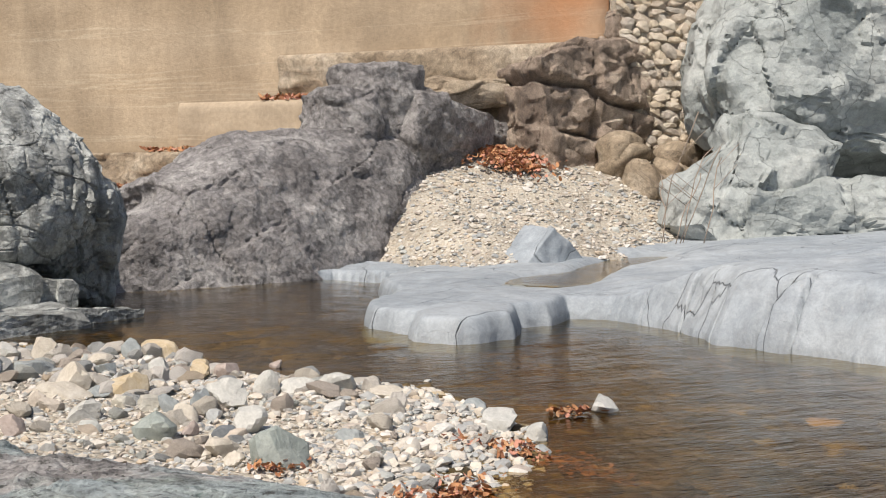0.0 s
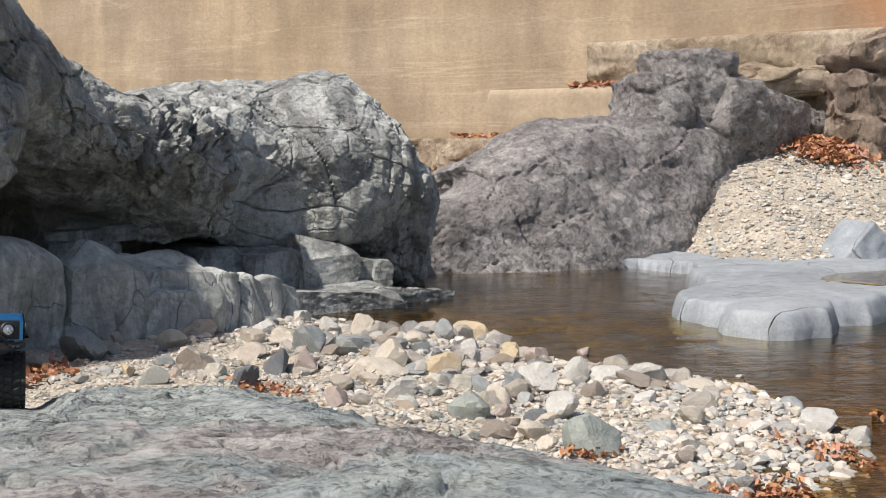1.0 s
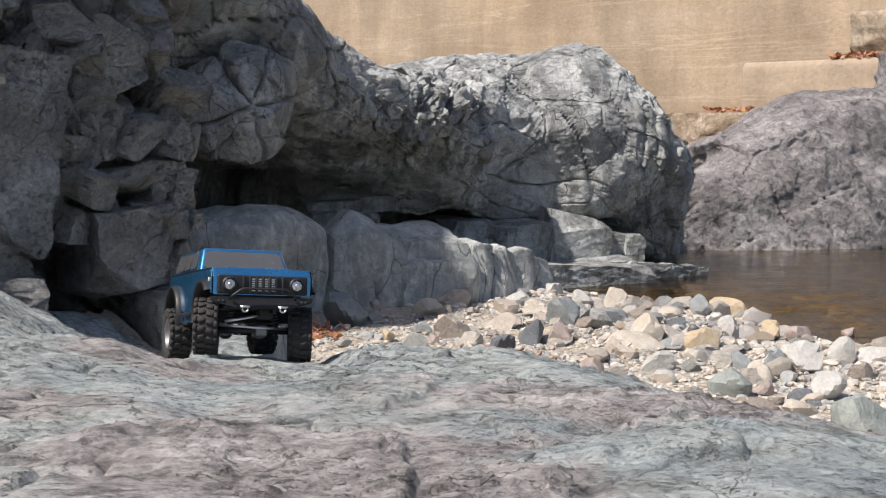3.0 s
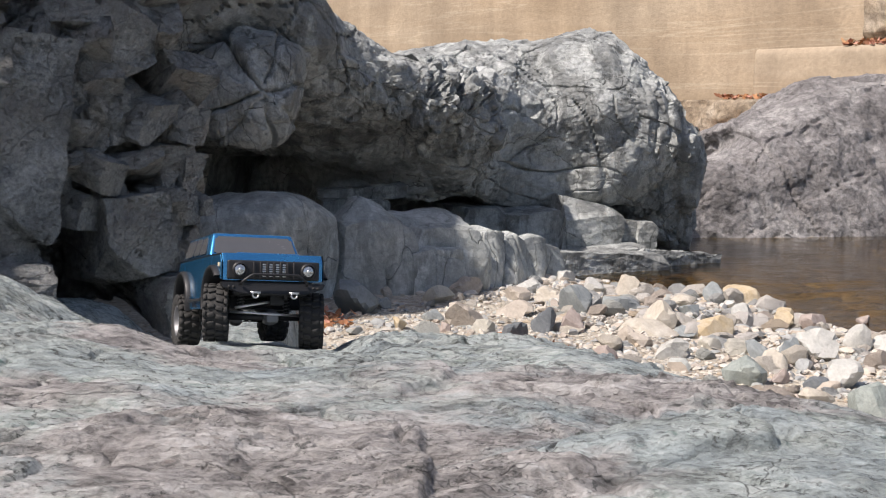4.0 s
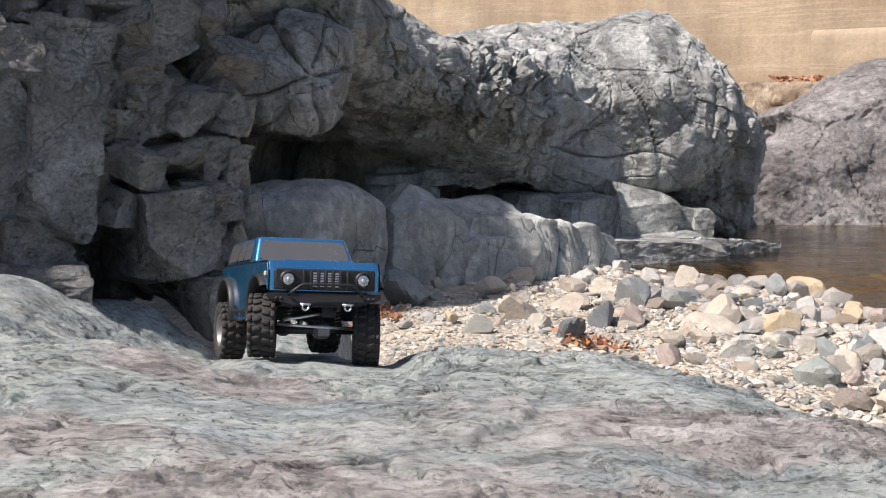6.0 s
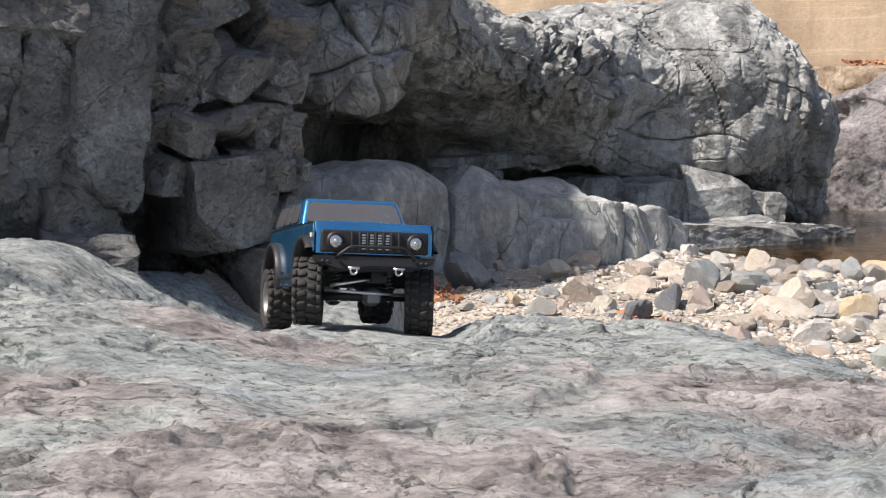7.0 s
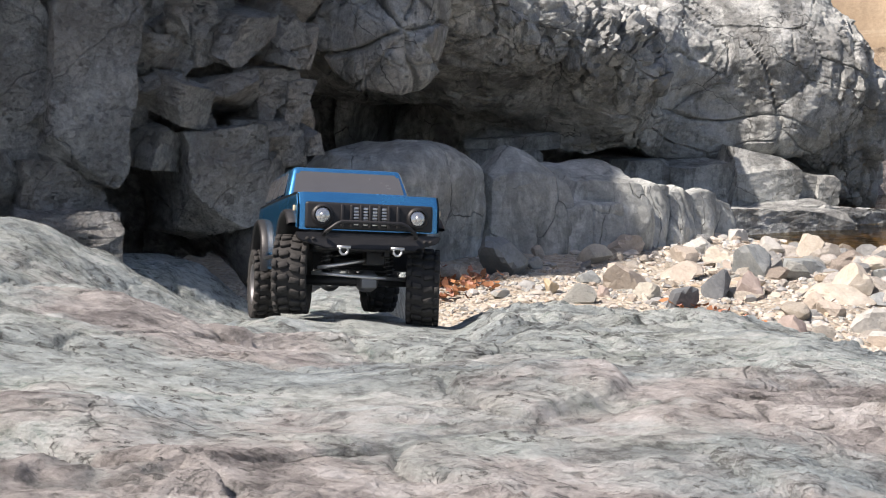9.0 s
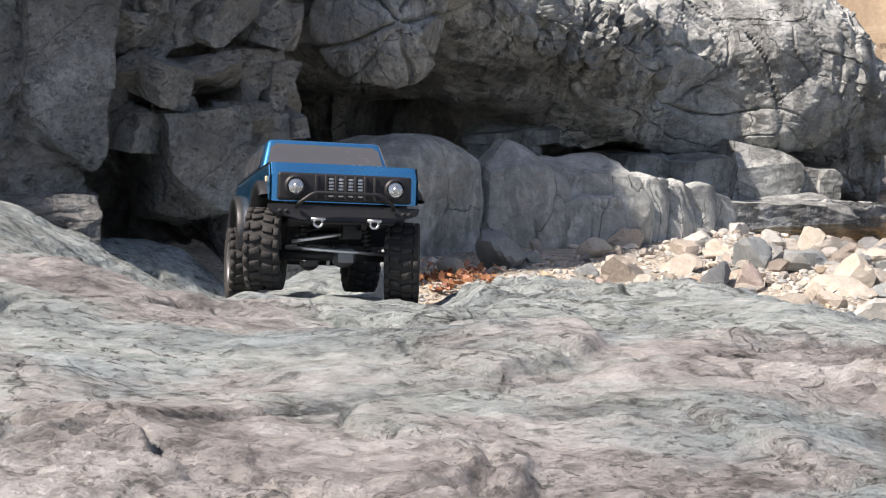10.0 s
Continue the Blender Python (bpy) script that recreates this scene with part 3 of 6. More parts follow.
def cliff_relief(p, n):
    x, z = p[:, 0], p[:, 2]
    plate = sstep(-1.12, -1.22, x)
    q = p @ np.array([[1, 0, 0.18], [0, 1, 0], [-0.18, 0, 1]])
    big, j1 = fracture(q, (0.22, 0.34, 0.34), 0.085, 0.45, 0.05, 0.03, 3, 0.08, 60)
    wide, j3 = fracture(q, (0.42, 0.6, 0.95), 0.07, 0.22, 0.08, 0.03, 6, 0.12, 30)
    small, j2 = fracture(q, (0.115, 0.16, 0.085), 0.030, 0.40, 0.016, 0.04, 13, 0.1, 50)
    chips, j4 = fracture(q, (0.045, 0.06, 0.03), 0.006, 0.28, 0.004, 0.08, 17, 0.3)
    cleft = np.exp(-((x + 0.985 + 0.10 * (z - 0.8)) / 0.055) ** 2) * sstep(1.10, 0.95, z)
    broken = 1 - 0.8 * plate
    return big * (1 - 0.7 * plate) + 0.6 * wide * (0.3 + 0.7 * plate) + small * broken + 0.7 * chips + 0.006 * fbm(p * 14, 3, 5) + 0.015 * fbm(p * 3, 3, 8) - 0.30 * cleft


CLIFF_AT = [(-9.0, -40.0, 3.0, 0.05, 0.1), (-3.4, -4.0, 2.3, 0.05, 0.1), (-2.9, 0.0, 2.3, 0.05, 0.1), (-2.2, 1.8, 1.95, 0.05, 0.0), (-1.72, 2.75, 1.95, 0.0, 0.0), (-1.40, 3.2, 2.0, 0.0, 0.05), (-1.08, 3.45, 2.1, 0.03, 0.14), (-0.84, 3.68, 2.0, 0.10, 0.12),
            (-0.66, 3.95, 1.95, 0.12, 0.05), (-0.86, 4.45, 1.75, 0.1, -0.05), (-1.40, 5.2, 1.7, 0.1, 0.0), (-2.1, 6.4, 2.2, 0.1, 0.0), (-2.9, 7.2, 2.6, 0.1, 0.0)]
cliff = loft_rock("cliff", CLIFF_AT, cliff_section, 320, 230, cliff_relief, CLIFF, "dark grey fractured cliff of angular broken blocks", "cliff", fu=(4, 10), fv=(2, 8))


def facet_block(name, centre, half, turn, k, material, parent=None, cuts=7, step=0.012, rough=0.010, deep=0.72):
    """An angular block: a box split off along flat planes, its faces then roughened."""
    r = np.random.default_rng(k)
    bm = bmesh.new()
    bmesh.ops.create_cube(bm, size=2)
    for c in range(cuts):
        n = r.normal(size=3) * (1.0, 0.8, 1.0)
        n[1] = -abs(n[1]) if c % 2 else n[1]
        n /= np.linalg.norm(n)
        reach = np.abs(n).sum()
        geom = list(bm.verts) + list(bm.edges) + list(bm.faces)
        cut = bmesh.ops.bisect_plane(bm, geom=geom, plane_co=tuple(n * reach * r.uniform(deep, 0.93)), plane_no=tuple(n), clear_outer=True)
        rim = [e for e in cut["geom_cut"] if isinstance(e, bmesh.types.BMEdge)]
        bmesh.ops.contextual_create(bm, geom=rim)
    bmesh.ops.triangulate(bm, faces=list(bm.faces))
    m = np.array(Euler([radians(a) for a in turn]).to_matrix())
    at = np.array([v.co[:] for v in bm.verts]) * np.array(half)
    tris = [[v.index for v in f.verts] for f in bm.faces]
    bm.free()
    vs, fs, base = [], [], 0
    for t in tris:
        a, b, c = at[t[0]], at[t[1]], at[t[2]]
        q = int(np.clip(max(np.linalg.norm(b - a), np.linalg.norm(c - a), np.linalg.norm(c - b)) / step, 2, 40))
        ij = [(i, j) for i in range(q + 1) for j in range(q + 1 - i)]
        num = {v: n for n, v in enumerate(ij)}
        w = np.array(ij) / q
        vs.append(a + w[:, :1] * (b - a) + w[:, 1:] * (c - a))
        for i, j in ij:
            if i + j < q:
                fs.append((base + num[i, j], base + num[i + 1, j], base + num[i, j + 1]))
            if i + j < q - 1:
                fs.append((base + num[i + 1, j], base + num[i + 1, j + 1], base + num[i, j + 1]))
        base += len(ij)
    p = np.concatenate(vs)
    w = p @ m.T + np.array(centre)
    big = min(half)
    o = (0.1 / max(big, 0.1)) ** 0.85
    shift = np.stack([fbm(w * 6.0 * o + s, 2, k + s) for s in (1, 5, 9)], 1) * 0.02 * big
    chips = np.stack([ledges(fbm(w * o * (9, 9, 17) + s, 3, 77 + s) * 2.5, 0.4) for s in (2, 6, 8)], 1) * rough
    fine = np.stack([fbm(w * 34 * o + s, 3, 57 + s) for s in (1, 4, 7)], 1) * rough * 0.25
    me = raw_mesh(name, p @ m.T + shift + chips + fine, np.array(fs))
    bm = bmesh.new()
    bm.from_mesh(me)
    bmesh.ops.remove_doubles(bm, verts=bm.verts, dist=0.0004)
    bmesh.ops.recalc_face_normals(bm, faces=bm.faces)
    bm.to_mesh(me)
    bm.free()
    me.set_sharp_from_angle(angle=radians(17))
    ob = solid(name, me, material)
    ob.location = centre
    if parent is not None:
        ob.parent = parent
    return ob


# the cliff's blocks: place of the face, half width, half height, turn about z, lean, set forward
PLATES = [(-1.30, 3.27, 1.34, 0.10, 0.10, 38, 0, 0.03), (-1.29, 3.29, 1.05, 0.095, 0.225, 34, -3, 0.02), (-1.18, 3.37, 1.34, 0.105, 0.09, 38, 4, 0.05), (-1.17, 3.38, 1.09, 0.075, 0.27, 52, 14, 0.0),
          (-1.08, 3.45, 1.19, 0.105, 0.27, 30, 8, 0.05), (-1.13, 3.42, 0.90, 0.09, 0.065, 40, 0, 0.03), (-0.94, 3.58, 1.31, 0.032, 0.11, 44, 3, 0.0), (-0.96, 3.57, 1.17, 0.036, 0.05, 30, 12, -0.01),
          (-0.95, 3.57, 1.12, 0.032, 0.024, 50, 5, 0.01), (-0.89, 3.63, 1.30, 0.062, 0.14, 24, -4, 0.02), (-1.45, 3.08, 1.12, 0.10, 0.36, 44, -4, 0.0), (-0.86, 3.66, 1.50, 0.11, 0.10, 40, 3, 0.02)]
STACK = []
rs = np.random.default_rng(23)
z_ = 1.00
while z_ < 1.62:
    hz_ = rs.uniform(0.020, 0.044)
    u_ = rs.uniform(-0.05, 0.15)
    while u_ < 0.90:
        hx_ = rs.uniform(0.035, 0.085)
        STACK.append((-0.95 + 0.29 * u_ + 0.02 * rs.normal(), 3.57 + 0.36 * u_, z_ + 0.015 * rs.normal(), hx_, hz_ * rs.uniform(0.8, 1.7), 42 + 16 * rs.normal(), 9 * rs.normal(), 0.02 + 0.03 * rs.normal()))
        u_ += hx_ * rs.uniform(3.6, 6.0)
    z_ += hz_ * 2.0
for _ in range(46):
    u_ = rs.uniform(0, 1)
    STACK.append((-1.36 + 0.46 * u_, 3.22 + 0.40 * u_, rs.uniform(0.95, 1.62), rs.uniform(0.014, 0.04), rs.uniform(0.014, 0.05), 40 + 30 * rs.normal(), 16 * rs.normal(), 0.03 + 0.02 * rs.normal()))
LEAN = [float(rs.choice([-34, -24, -14, 4, 12])) for _ in STACK]
FOOT = [(-0.83, 3.69, 0.88, 0.10, 0.145, 34, -4, 0.04), (-0.76, 3.80, 0.89, 0.075, 0.115, 58, 5, 0.02), (-0.68, 3.92, 1.20, 0.040, 0.060, 50, 0, 0.03), (-0.69, 3.91, 1.09, 0.050, 0.062, 62, 4, 0.02),
        (-0.68, 3.92, 0.99, 0.040, 0.040, 48, -3, 0.03), (-0.73, 3.86, 0.96, 0.044, 0.042, 56, 2, 0.03), (-0.72, 3.88, 0.88, 0.070, 0.040, 50, -6, 0.05), (-0.77, 3.79, 0.97, 0.028, 0.036, 40, 3, 0.03),
        (-0.99, 3.54, 1.03, 0.050, 0.060, 30, 6, -0.06), (-0.97, 3.55, 1.08, 0.040, 0.040, 52, -6, -0.05), (-0.73, 3.84, 1.03, 0.036, 0.050, 60, 0, 0.0), (-0.73, 3.85, 1.23, 0.050, 0.060, 46, 3, 0.0)]
for i, (x_, y_, z_, hx_, hz_, rz_, ry_, on_) in enumerate(PLATES + STACK + FOOT):
    deep_ = max(min(hx_, hz_) * 1.1, 0.07) + 0.05
    out_ = np.array([math.sin(radians(rz_)), -math.cos(radians(rz_))])
    at_ = np.array([x_, y_]) - out_ * (deep_ - min(on_, 0.045))
    facet_block("block", (at_[0], at_[1], z_), (hx_ * 1.06, deep_, hz_ * 1.04), ((LEAN[i - len(PLATES)] if len(PLATES) <= i < len(PLATES) + len(STACK) else 0) + 9 * math.sin(i * 2.4), ry_, rz_ + 10 * math.sin(i * 1.7)), 600 + 7 * i, CLIFF, cliff, 4 + i % 3, 0.016 if hx_ * hz_ < 0.01 else 0.020, 0.0025 if min(hx_, hz_) < 0.06 else 0.008, 0.50)
ROUGH = "dark grey angular rock block fallen against the cliff"


for at_, half_, turn_, k_ in (((-1.10, 3.40, 0.80), (0.11, 0.09, 0.065), (4, 3, 30), 61), ((-1.33, 3.16, 0.82), (0.09, 0.09, 0.055), (0, -8, -20), 63), ((-0.70, 3.80, 0.70), (0.13, 0.11, 0.085), (2, 5, 40), 67), ((-0.54, 3.92, 0.66), (0.09, 0.10, 0.07), (5, -4, 60), 69)):
    tagged(facet_block("cliff_block", at_, half_, turn_, k_, CLIFF, None, 8, 0.012, 0.008, 0.7), ROUGH, "rock")


# overhanging rock mass with the big rounded boulder at its end
def mass_section(r):
    lip, top, rd, un = r[2], r[3], r[4], r[5]
    h = top - lip
    return [(-rd - un, -0.3), (-rd - un - 0.05, lip * 0.6), (-rd * 0.85 - un, lip + 0.02), (-rd * 0.45 - un, lip - 0.02), (-un, lip), (-0.42 * un, lip + 0.13 * h), (-0.05 * un, lip + 0.32 * h), (0.03, lip + 0.48 * h),
            (-0.05, lip + 0.66 * h), (-0.25, lip + 0.86 * h), (-0.62, top - 0.02), (-1.1, top), (-2.2, top - 0.5), (-2.5, -0.3)]


def mass_relief(p, n):
    x, y, z = p.T
    a = 0.075 * fbm(p * 1.0, 3, 51) + 0.022 * fbm(p * 3.3, 3, 55) + 0.005 * fbm(p * 12, 3, 56)
    lean = np.array([[0.9, 0, 0.45], [0, 1, 0], [-0.45, 0, 0.9]])
    torn = np.exp(-(((x - 0.15) / 0.50) ** 2 + ((z - 1.36) / 0.36) ** 2)) * sstep(10.5, 9.9, y)
    rib = fracture(p @ lean, (0.13, 0.22, 0.42), 0.060, 0.30, 0.085, 0.09, 57, 0.35, 30)[0] + fracture(p @ lean, (0.07, 0.1, 0.09), 0.018, 0.40, 0.012, 0.05, 58, 0.3, 40)[0]
    slabs = fracture(p @ lean, (0.62, 0.62, 0.48), 0.040, 0.18, 0.045, 0.018, 157, 0.15, 60)[0]
    chips = fracture(p @ lean, (0.19, 0.19, 0.15), 0.016, 0.22, 0.012, 0.026, 159, 0.2, 50)[0]
    fine = fracture(p, (0.06, 0.06, 0.05), 0.0030, 0.16, 0.002, 0.04, 163, 0.3, 50)[0]
    some = sstep(-0.3, 0.2, vnoise(p * 1.4, 165))
    long = joints(p, (0.12, 0.1, 1.0), 0.62, 0.040, 0.007, 0.012, 67, 0.05) + joints(p, (0.75, 0.62, 0.25), 0.55, 0.040, 0.007, 0.015, 167, 0.0)
    end = sstep(1.75, 2.15, x)
    flute = fracture(p, (0.10, 0.12, 0.50), 0.034, 0.22, 0.045, 0.10, 71, 0.4, 30)[0]
    calm = 1 - 0.55 * sstep(0.8, 1.1, x)
    return a + rib * torn + calm * (slabs + chips * (0.35 + 0.65 * some)) + fine + long * (1 - 0.6 * torn) + end * flute


# the first two stations, out of view, stand tall and forward to shade the benches
MASS_AT = [(-3.2, 5.2, 1.5, 5.4, 2.2, 0.6), (-1.95, 6.75, 1.45, 4.6, 2.4, 0.8), (-1.2, 7.86, 1.36, 3.2, 2.6, 1.0), (-0.72, 8.33, 1.16, 2.45, 2.5, 1.0), (-0.18, 8.85, 1.02, 1.95, 2.2, 0.85), (0.24, 9.22, 0.93, 1.76, 1.7, 0.62),
           (0.56, 9.72, 0.72, 1.72, 1.2, 0.40), (0.66, 10.30, 0.58, 1.76, 0.9, 0.16), (0.98, 10.66, 0.54, 1.90, 0.8, 0.10), (1.52, 10.70, 0.60, 2.04, 0.7, 0.10), (2.04, 10.84, 0.50, 1.95, 0.7, 0.34), (2.38, 11.3, 0.14, 1.66, 0.4, 0.12), (2.34, 12.3, 0.05, 1.2, 0.3, 0.05), (1.5, 13.5, 0.3, 0.8, 0.3, 0.1)]
overhang = loft_rock("overhanging_rock", MASS_AT, mass_section, 580, 330, mass_relief, MASSIF,
                     "grey-green overhanging rock mass with a rounded sunlit boulder end", "rock", fu=(1, 12), fv=(3, 10))


def bench_relief(s=1.0):
    def f(p, n):
        a = joints(p, (0.8, 0.6, 0.1), 0.34 * s, 0.05 * s, 0.012, 0.03 * s, 81) + joints(p, (0.1, 0.2, 1.0), 0.30 * s, 0.04 * s, 0.012, 0.012 * s, 83) + joints(p, (0.7, -0.3, 0.6), 0.45 * s, 0.04 * s, 0.010, 0, 87)
        a = a + s * fracture(p / s, (0.30, 0.30, 0.22), 0.02, 0.16, 0.012, 0.03, 89, 0.2, 40)[0]
        return a + 0.03 * s * fbm(p * 2.6 / s, 4, 85)
    return f


BULGE_AT = np.array([-1.16, 8.16, 1.40])


def dome_relief(p, n):
    """Wedges round one middle, parted by open cracks that run out from it."""
    q = p - BULGE_AT
    u, w = q @ np.array([0.86, 0.5, 0.0]) + 0.03, q[:, 2] + 0.02
    u, w = u + 0.03 * fbm(p * 5, 2, 143), w + 0.03 * fbm(p * 5, 2, 144)
    r = np.hypot(u, w)
    out = 0.012 * fbm(p * 4, 3, 145)
    for a, r0, r1, deep in ((12, 0.0, 0.6, 0.03), (66, 0.05, 0.6, 0.02), (118, 0.0, 0.6, 0.035), (196, 0.0, 0.6, 0.035), (238, 0.06, 0.6, 0.02), (292, 0.0, 0.6, 0.03), (330, 0.10, 0.6, 0.02)):
        c, s = math.cos(radians(a)), math.sin(radians(a))
        off, on = u * s - w * c + 0.25 * r * r * math.sin(a), u * c + w * s
        out = out - 1.7 * deep * np.exp(-(off / 0.011) ** 2) * sstep(r0, r0 + 0.04, on) * (on < r1)
    return out + fracture(p, (0.24, 0.3, 0.24), 0.012, 0.14, 0.02, 0.02, 147, 0.2, 40)[0]


def smooth_relief(k, crack=0.02):
    """Water-worn rock: soft swells, folds down the face and a few thin cracks."""
    def f(p, n):
        a = 0.030 * fbm(p * (2.6, 2.6, 1.5), 3, k) + 0.006 * fbm(p * 9, 3, k + 3)
        a = a + joints(p, (0.8, 0.6, 0.12), 0.30, crack, 0.008, 0.012, k + 5, 0.05) + joints(p, (0.5, 0.2, 0.8), 0.40, crack, 0.007, 0.008, k + 7, 0.15)
        return a + 0.5 * fracture(p, (0.22, 0.22, 0.3), 0.010, 0.10, 0.008, 0.03, k + 9, 0.25, 40)[0]
    return f


block_rock("bulging_rock", tuple(BULGE_AT), (0.40, 0.34, 0.36), (0, 0, 30), 65, 76, dome_relief, MASSIF, "round bulge of grey rock split by radiating cracks", box=0.12, low=0.92)
BENCH = "smooth grey rock bench with dark joints under the overhang"
block_rock("rock_bench", (-1.10, 8.10, 0.24), (0.62, 0.55, 0.60), (0, 4, 30), 4, 64, smooth_relief(81, 0.012), WORN, BENCH, group="rock benches", box=0.22, low=0.88, planes=20, soft=7)
block_rock("rock_bench", (-0.42, 8.46, 0.17), (0.36, 0.42, 0.56), (0, 3, 24), 8, 70, smooth_relief(85, 0.045), WORN, BENCH, group="rock benches", box=0.38, low=0.84, soft=8)
block_rock("rock_bench", (-0.02, 8.72, 0.22), (0.36, 0.42, 0.44), (0, 8, 34), 9, 60, smooth_relief(91, 0.04), WORN, BENCH, group="rock benches", box=0.42, low=0.82, soft=8)
block_rock("rock_bench", (0.04, 8.46, 0.10), (0.25, 0.24, 0.34), (-8, -4, 26), 93, 50, smooth_relief(97, 0.02), WORN, BENCH, group="rock benches", box=0.6, low=0.8, soft=12)
for i, (x_, y_, z_, h_) in enumerate(((0.30, 8.98, 0.16, 0.36), (0.45, 9.16, 0.12, 0.32), (0.60, 9.36, 0.09, 0.28), (0.74, 9.56, 0.05, 0.25))):
    block_rock("rock_slice", (x_, y_, z_), (0.15, 0.36, h_), (-10, 12, 42 + 4 * i), 131 + i, 36, smooth_relief(131 + i, 0.03), WORN, "upright slice of jointed grey rock below the overhang", group="rock slices", box=0.6, low=0.78, soft=14)
tagged(facet_block("cave_stone", (-0.50, 9.75, 0.66), (0.34, 0.12, 0.06), (0, -5, 12), 141, MASSIF, None, 6, 0.02, 0.006, 0.8), "long dark stone lying in the hollow under the overhang", "rock")
tagged(facet_block("cave_stone", (-0.56, 9.6, 0.54), (0.26, 0.14, 0.09), (0, 3, 20), 142, MASSIF, None, 6, 0.02, 0.006, 0.8), "dark flat stone lying in the hollow under the overhang", "rock")
LEDGE = "jointed grey rock ledge below the boulder"
tagged(facet_block("rock_ledge", (0.36, 10.70, 0.26), (0.26, 0.40, 0.26), (2, 2, 20), 15, MASSIF, None, 6, 0.02, 0.008, 0.76), LEDGE, "rock")
tagged(facet_block("rock_ledge", (0.82, 10.72, 0.24), (0.26, 0.36, 0.26), (4, -5, 24), 17, MASSIF, None, 7, 0.02, 0.008, 0.74), LEDGE, "rock")
tagged(facet_block("rock_ledge", (1.28, 10.82, 0.28), (0.29, 0.36, 0.27), (0, 14, 16), 16, MASSIF, None, 7, 0.02, 0.008, 0.70), LEDGE, "rock")
tagged(facet_block("rock_ledge", (1.66, 10.95, 0.22), (0.20, 0.30, 0.17), (0, 12, 12), 20, MASSIF, None, 6, 0.02, 0.008, 0.72), LEDGE, "rock")
tagged(facet_block("rock_ledge", (1.86, 10.80, 0.24), (0.085, 0.16, 0.13), (0, 3, 10), 18, MASSIF, None, 4, 0.016, 0.005, 0.84), "small upright grey rock block under the boulder", "rock")
tagged(facet_block("rock_ledge", (1.42, 10.45, 0.13), (0.36, 0.28, 0.055), (2, -4, 16), 22, MASSIF, None, 5, 0.02, 0.006, 0.82), "thin flat grey rock ledge over the shelf", "rock")
SHELF = "low flat grey rock shelf at the water's edge"
tagged(facet_block("rock_shelf", (1.18, 10.12, 0.02), (0.66, 0.42, 0.17), (-3, 2, 22), 19, MASSIF, None, 6, 0.022, 0.008, 0.76), SHELF, "rock")
tagged(facet_block("rock_shelf", (1.92, 10.52, 0.04), (0.50, 0.24, 0.11), (-4, 5, 22), 21, MASSIF, None, 8, 0.018, 0.014, 0.66), SHELF, "rock")


# grey rock beyond the pool
def grey_section(r):
    t, b = r[2], r[3]
    return [(0.10, -0.5), (0.02, 0.0), (-0.10, 0.30 * t), (-0.30 * b, 0.62 * t), (-0.62 * b, 0.90 * t), (-b, t), (-b - 0.6, t * 0.97), (-b - 1.6, t * 0.55), (-b - 1.8, -0.4)]


def grey_relief(p, n):
    """Inclined beds with thin open joints, hackly faces and shallow pits."""
    bed = (-0.42, 0.05, 0.90)
    f = joints(p, bed, 0.62, 0.05, 0.010, 0.03, 91, -0.1) + joints(p, (0.85, 0.3, 0.35), 1.1, 0.05, 0.010, 0.03, 191, 0.0) + joints(p, bed, 0.20, 0.016, 0.006, 0.008, 291, 0.0)
    lean = np.array([[0.9, 0, 0.42], [0, 1, 0], [-0.42, 0, 0.9]])
    f = f + fracture(p @ lean, (0.55, 0.5, 0.26), 0.018, 0.13, 0.012, 0.02, 93, 0.2, 50)[0] + fracture(p @ lean, (0.17, 0.17, 0.08), 0.008, 0.16, 0.005, 0.03, 94, 0.3, 50)[0]
    return f + 0.07 * fbm(p * 0.9, 3, 95) + 0.016 * fbm(p * 4.0, 5, 97)


GREY_AT = [(2.0, 12.7, 0.85, 0.4), (2.9, 12.6, 0.88, 0.55), (3.5, 12.62, 1.04, 0.8), (4.1, 12.85, 1.32, 1.0), (4.8, 13.1, 1.58, 1.2), (5.6, 13.5, 1.72, 1.2), (6.4, 13.9, 1.78, 1.1), (7.1, 14.5, 1.72, 0.9), (7.6, 15.2, 1.5, 0.6), (7.7, 16.2, 1.2, 0.4)]
loft_rock("grey_rock", GREY_AT, grey_section, 360, 200, grey_relief, GREY, "long purple-grey weathered rock beyond the river pool")
block_rock("rounded_rock", (6.75, 15.6, 2.05), (0.55, 0.6, 0.75), (0, 0, 20), 23, 36, grey_relief, GREY, "rounded grey rock knob on the long rock", box=0.45)
block_rock("rounded_rock", (6.0, 15.2, 1.85), (0.55, 0.6, 0.62), (0, 0, 10), 25, 36, grey_relief, GREY, "rounded grey rock shoulder on the long rock", box=0.45)
block_rock("rounded_rock", (7.6, 15.9, 1.55), (1.15, 0.8, 0.72), (0, 8, 25), 27, 36, grey_relief, GREY, "rounded grey rock hump on the long rock", box=0.45)
def dark_relief(p, n):
    f = joints(p, (0.25, 0.1, 1.0), 0.62, 0.20, 0.035, 0.07, 191, -0.3) + joints(p, (0.9, 0.3, 0.25), 0.8, 0.14, 0.03, 0.06, 193, -0.1)
    f = f + fracture(p, (0.35, 0.35, 0.22), 0.03, 0.22, 0.03, 0.04, 195, 0.2, 40)[0]
    return f + 0.05 * fbm(p * 2.0, 4, 197)


block_rock("dark_rock", (10.2, 16.0, 1.9), (1.45, 0.8, 1.36), (0, -9, 12), 31, 70, dark_relief, DARK, "tall dark brown rock beside the masonry wall", box=0.7, crisp=35)
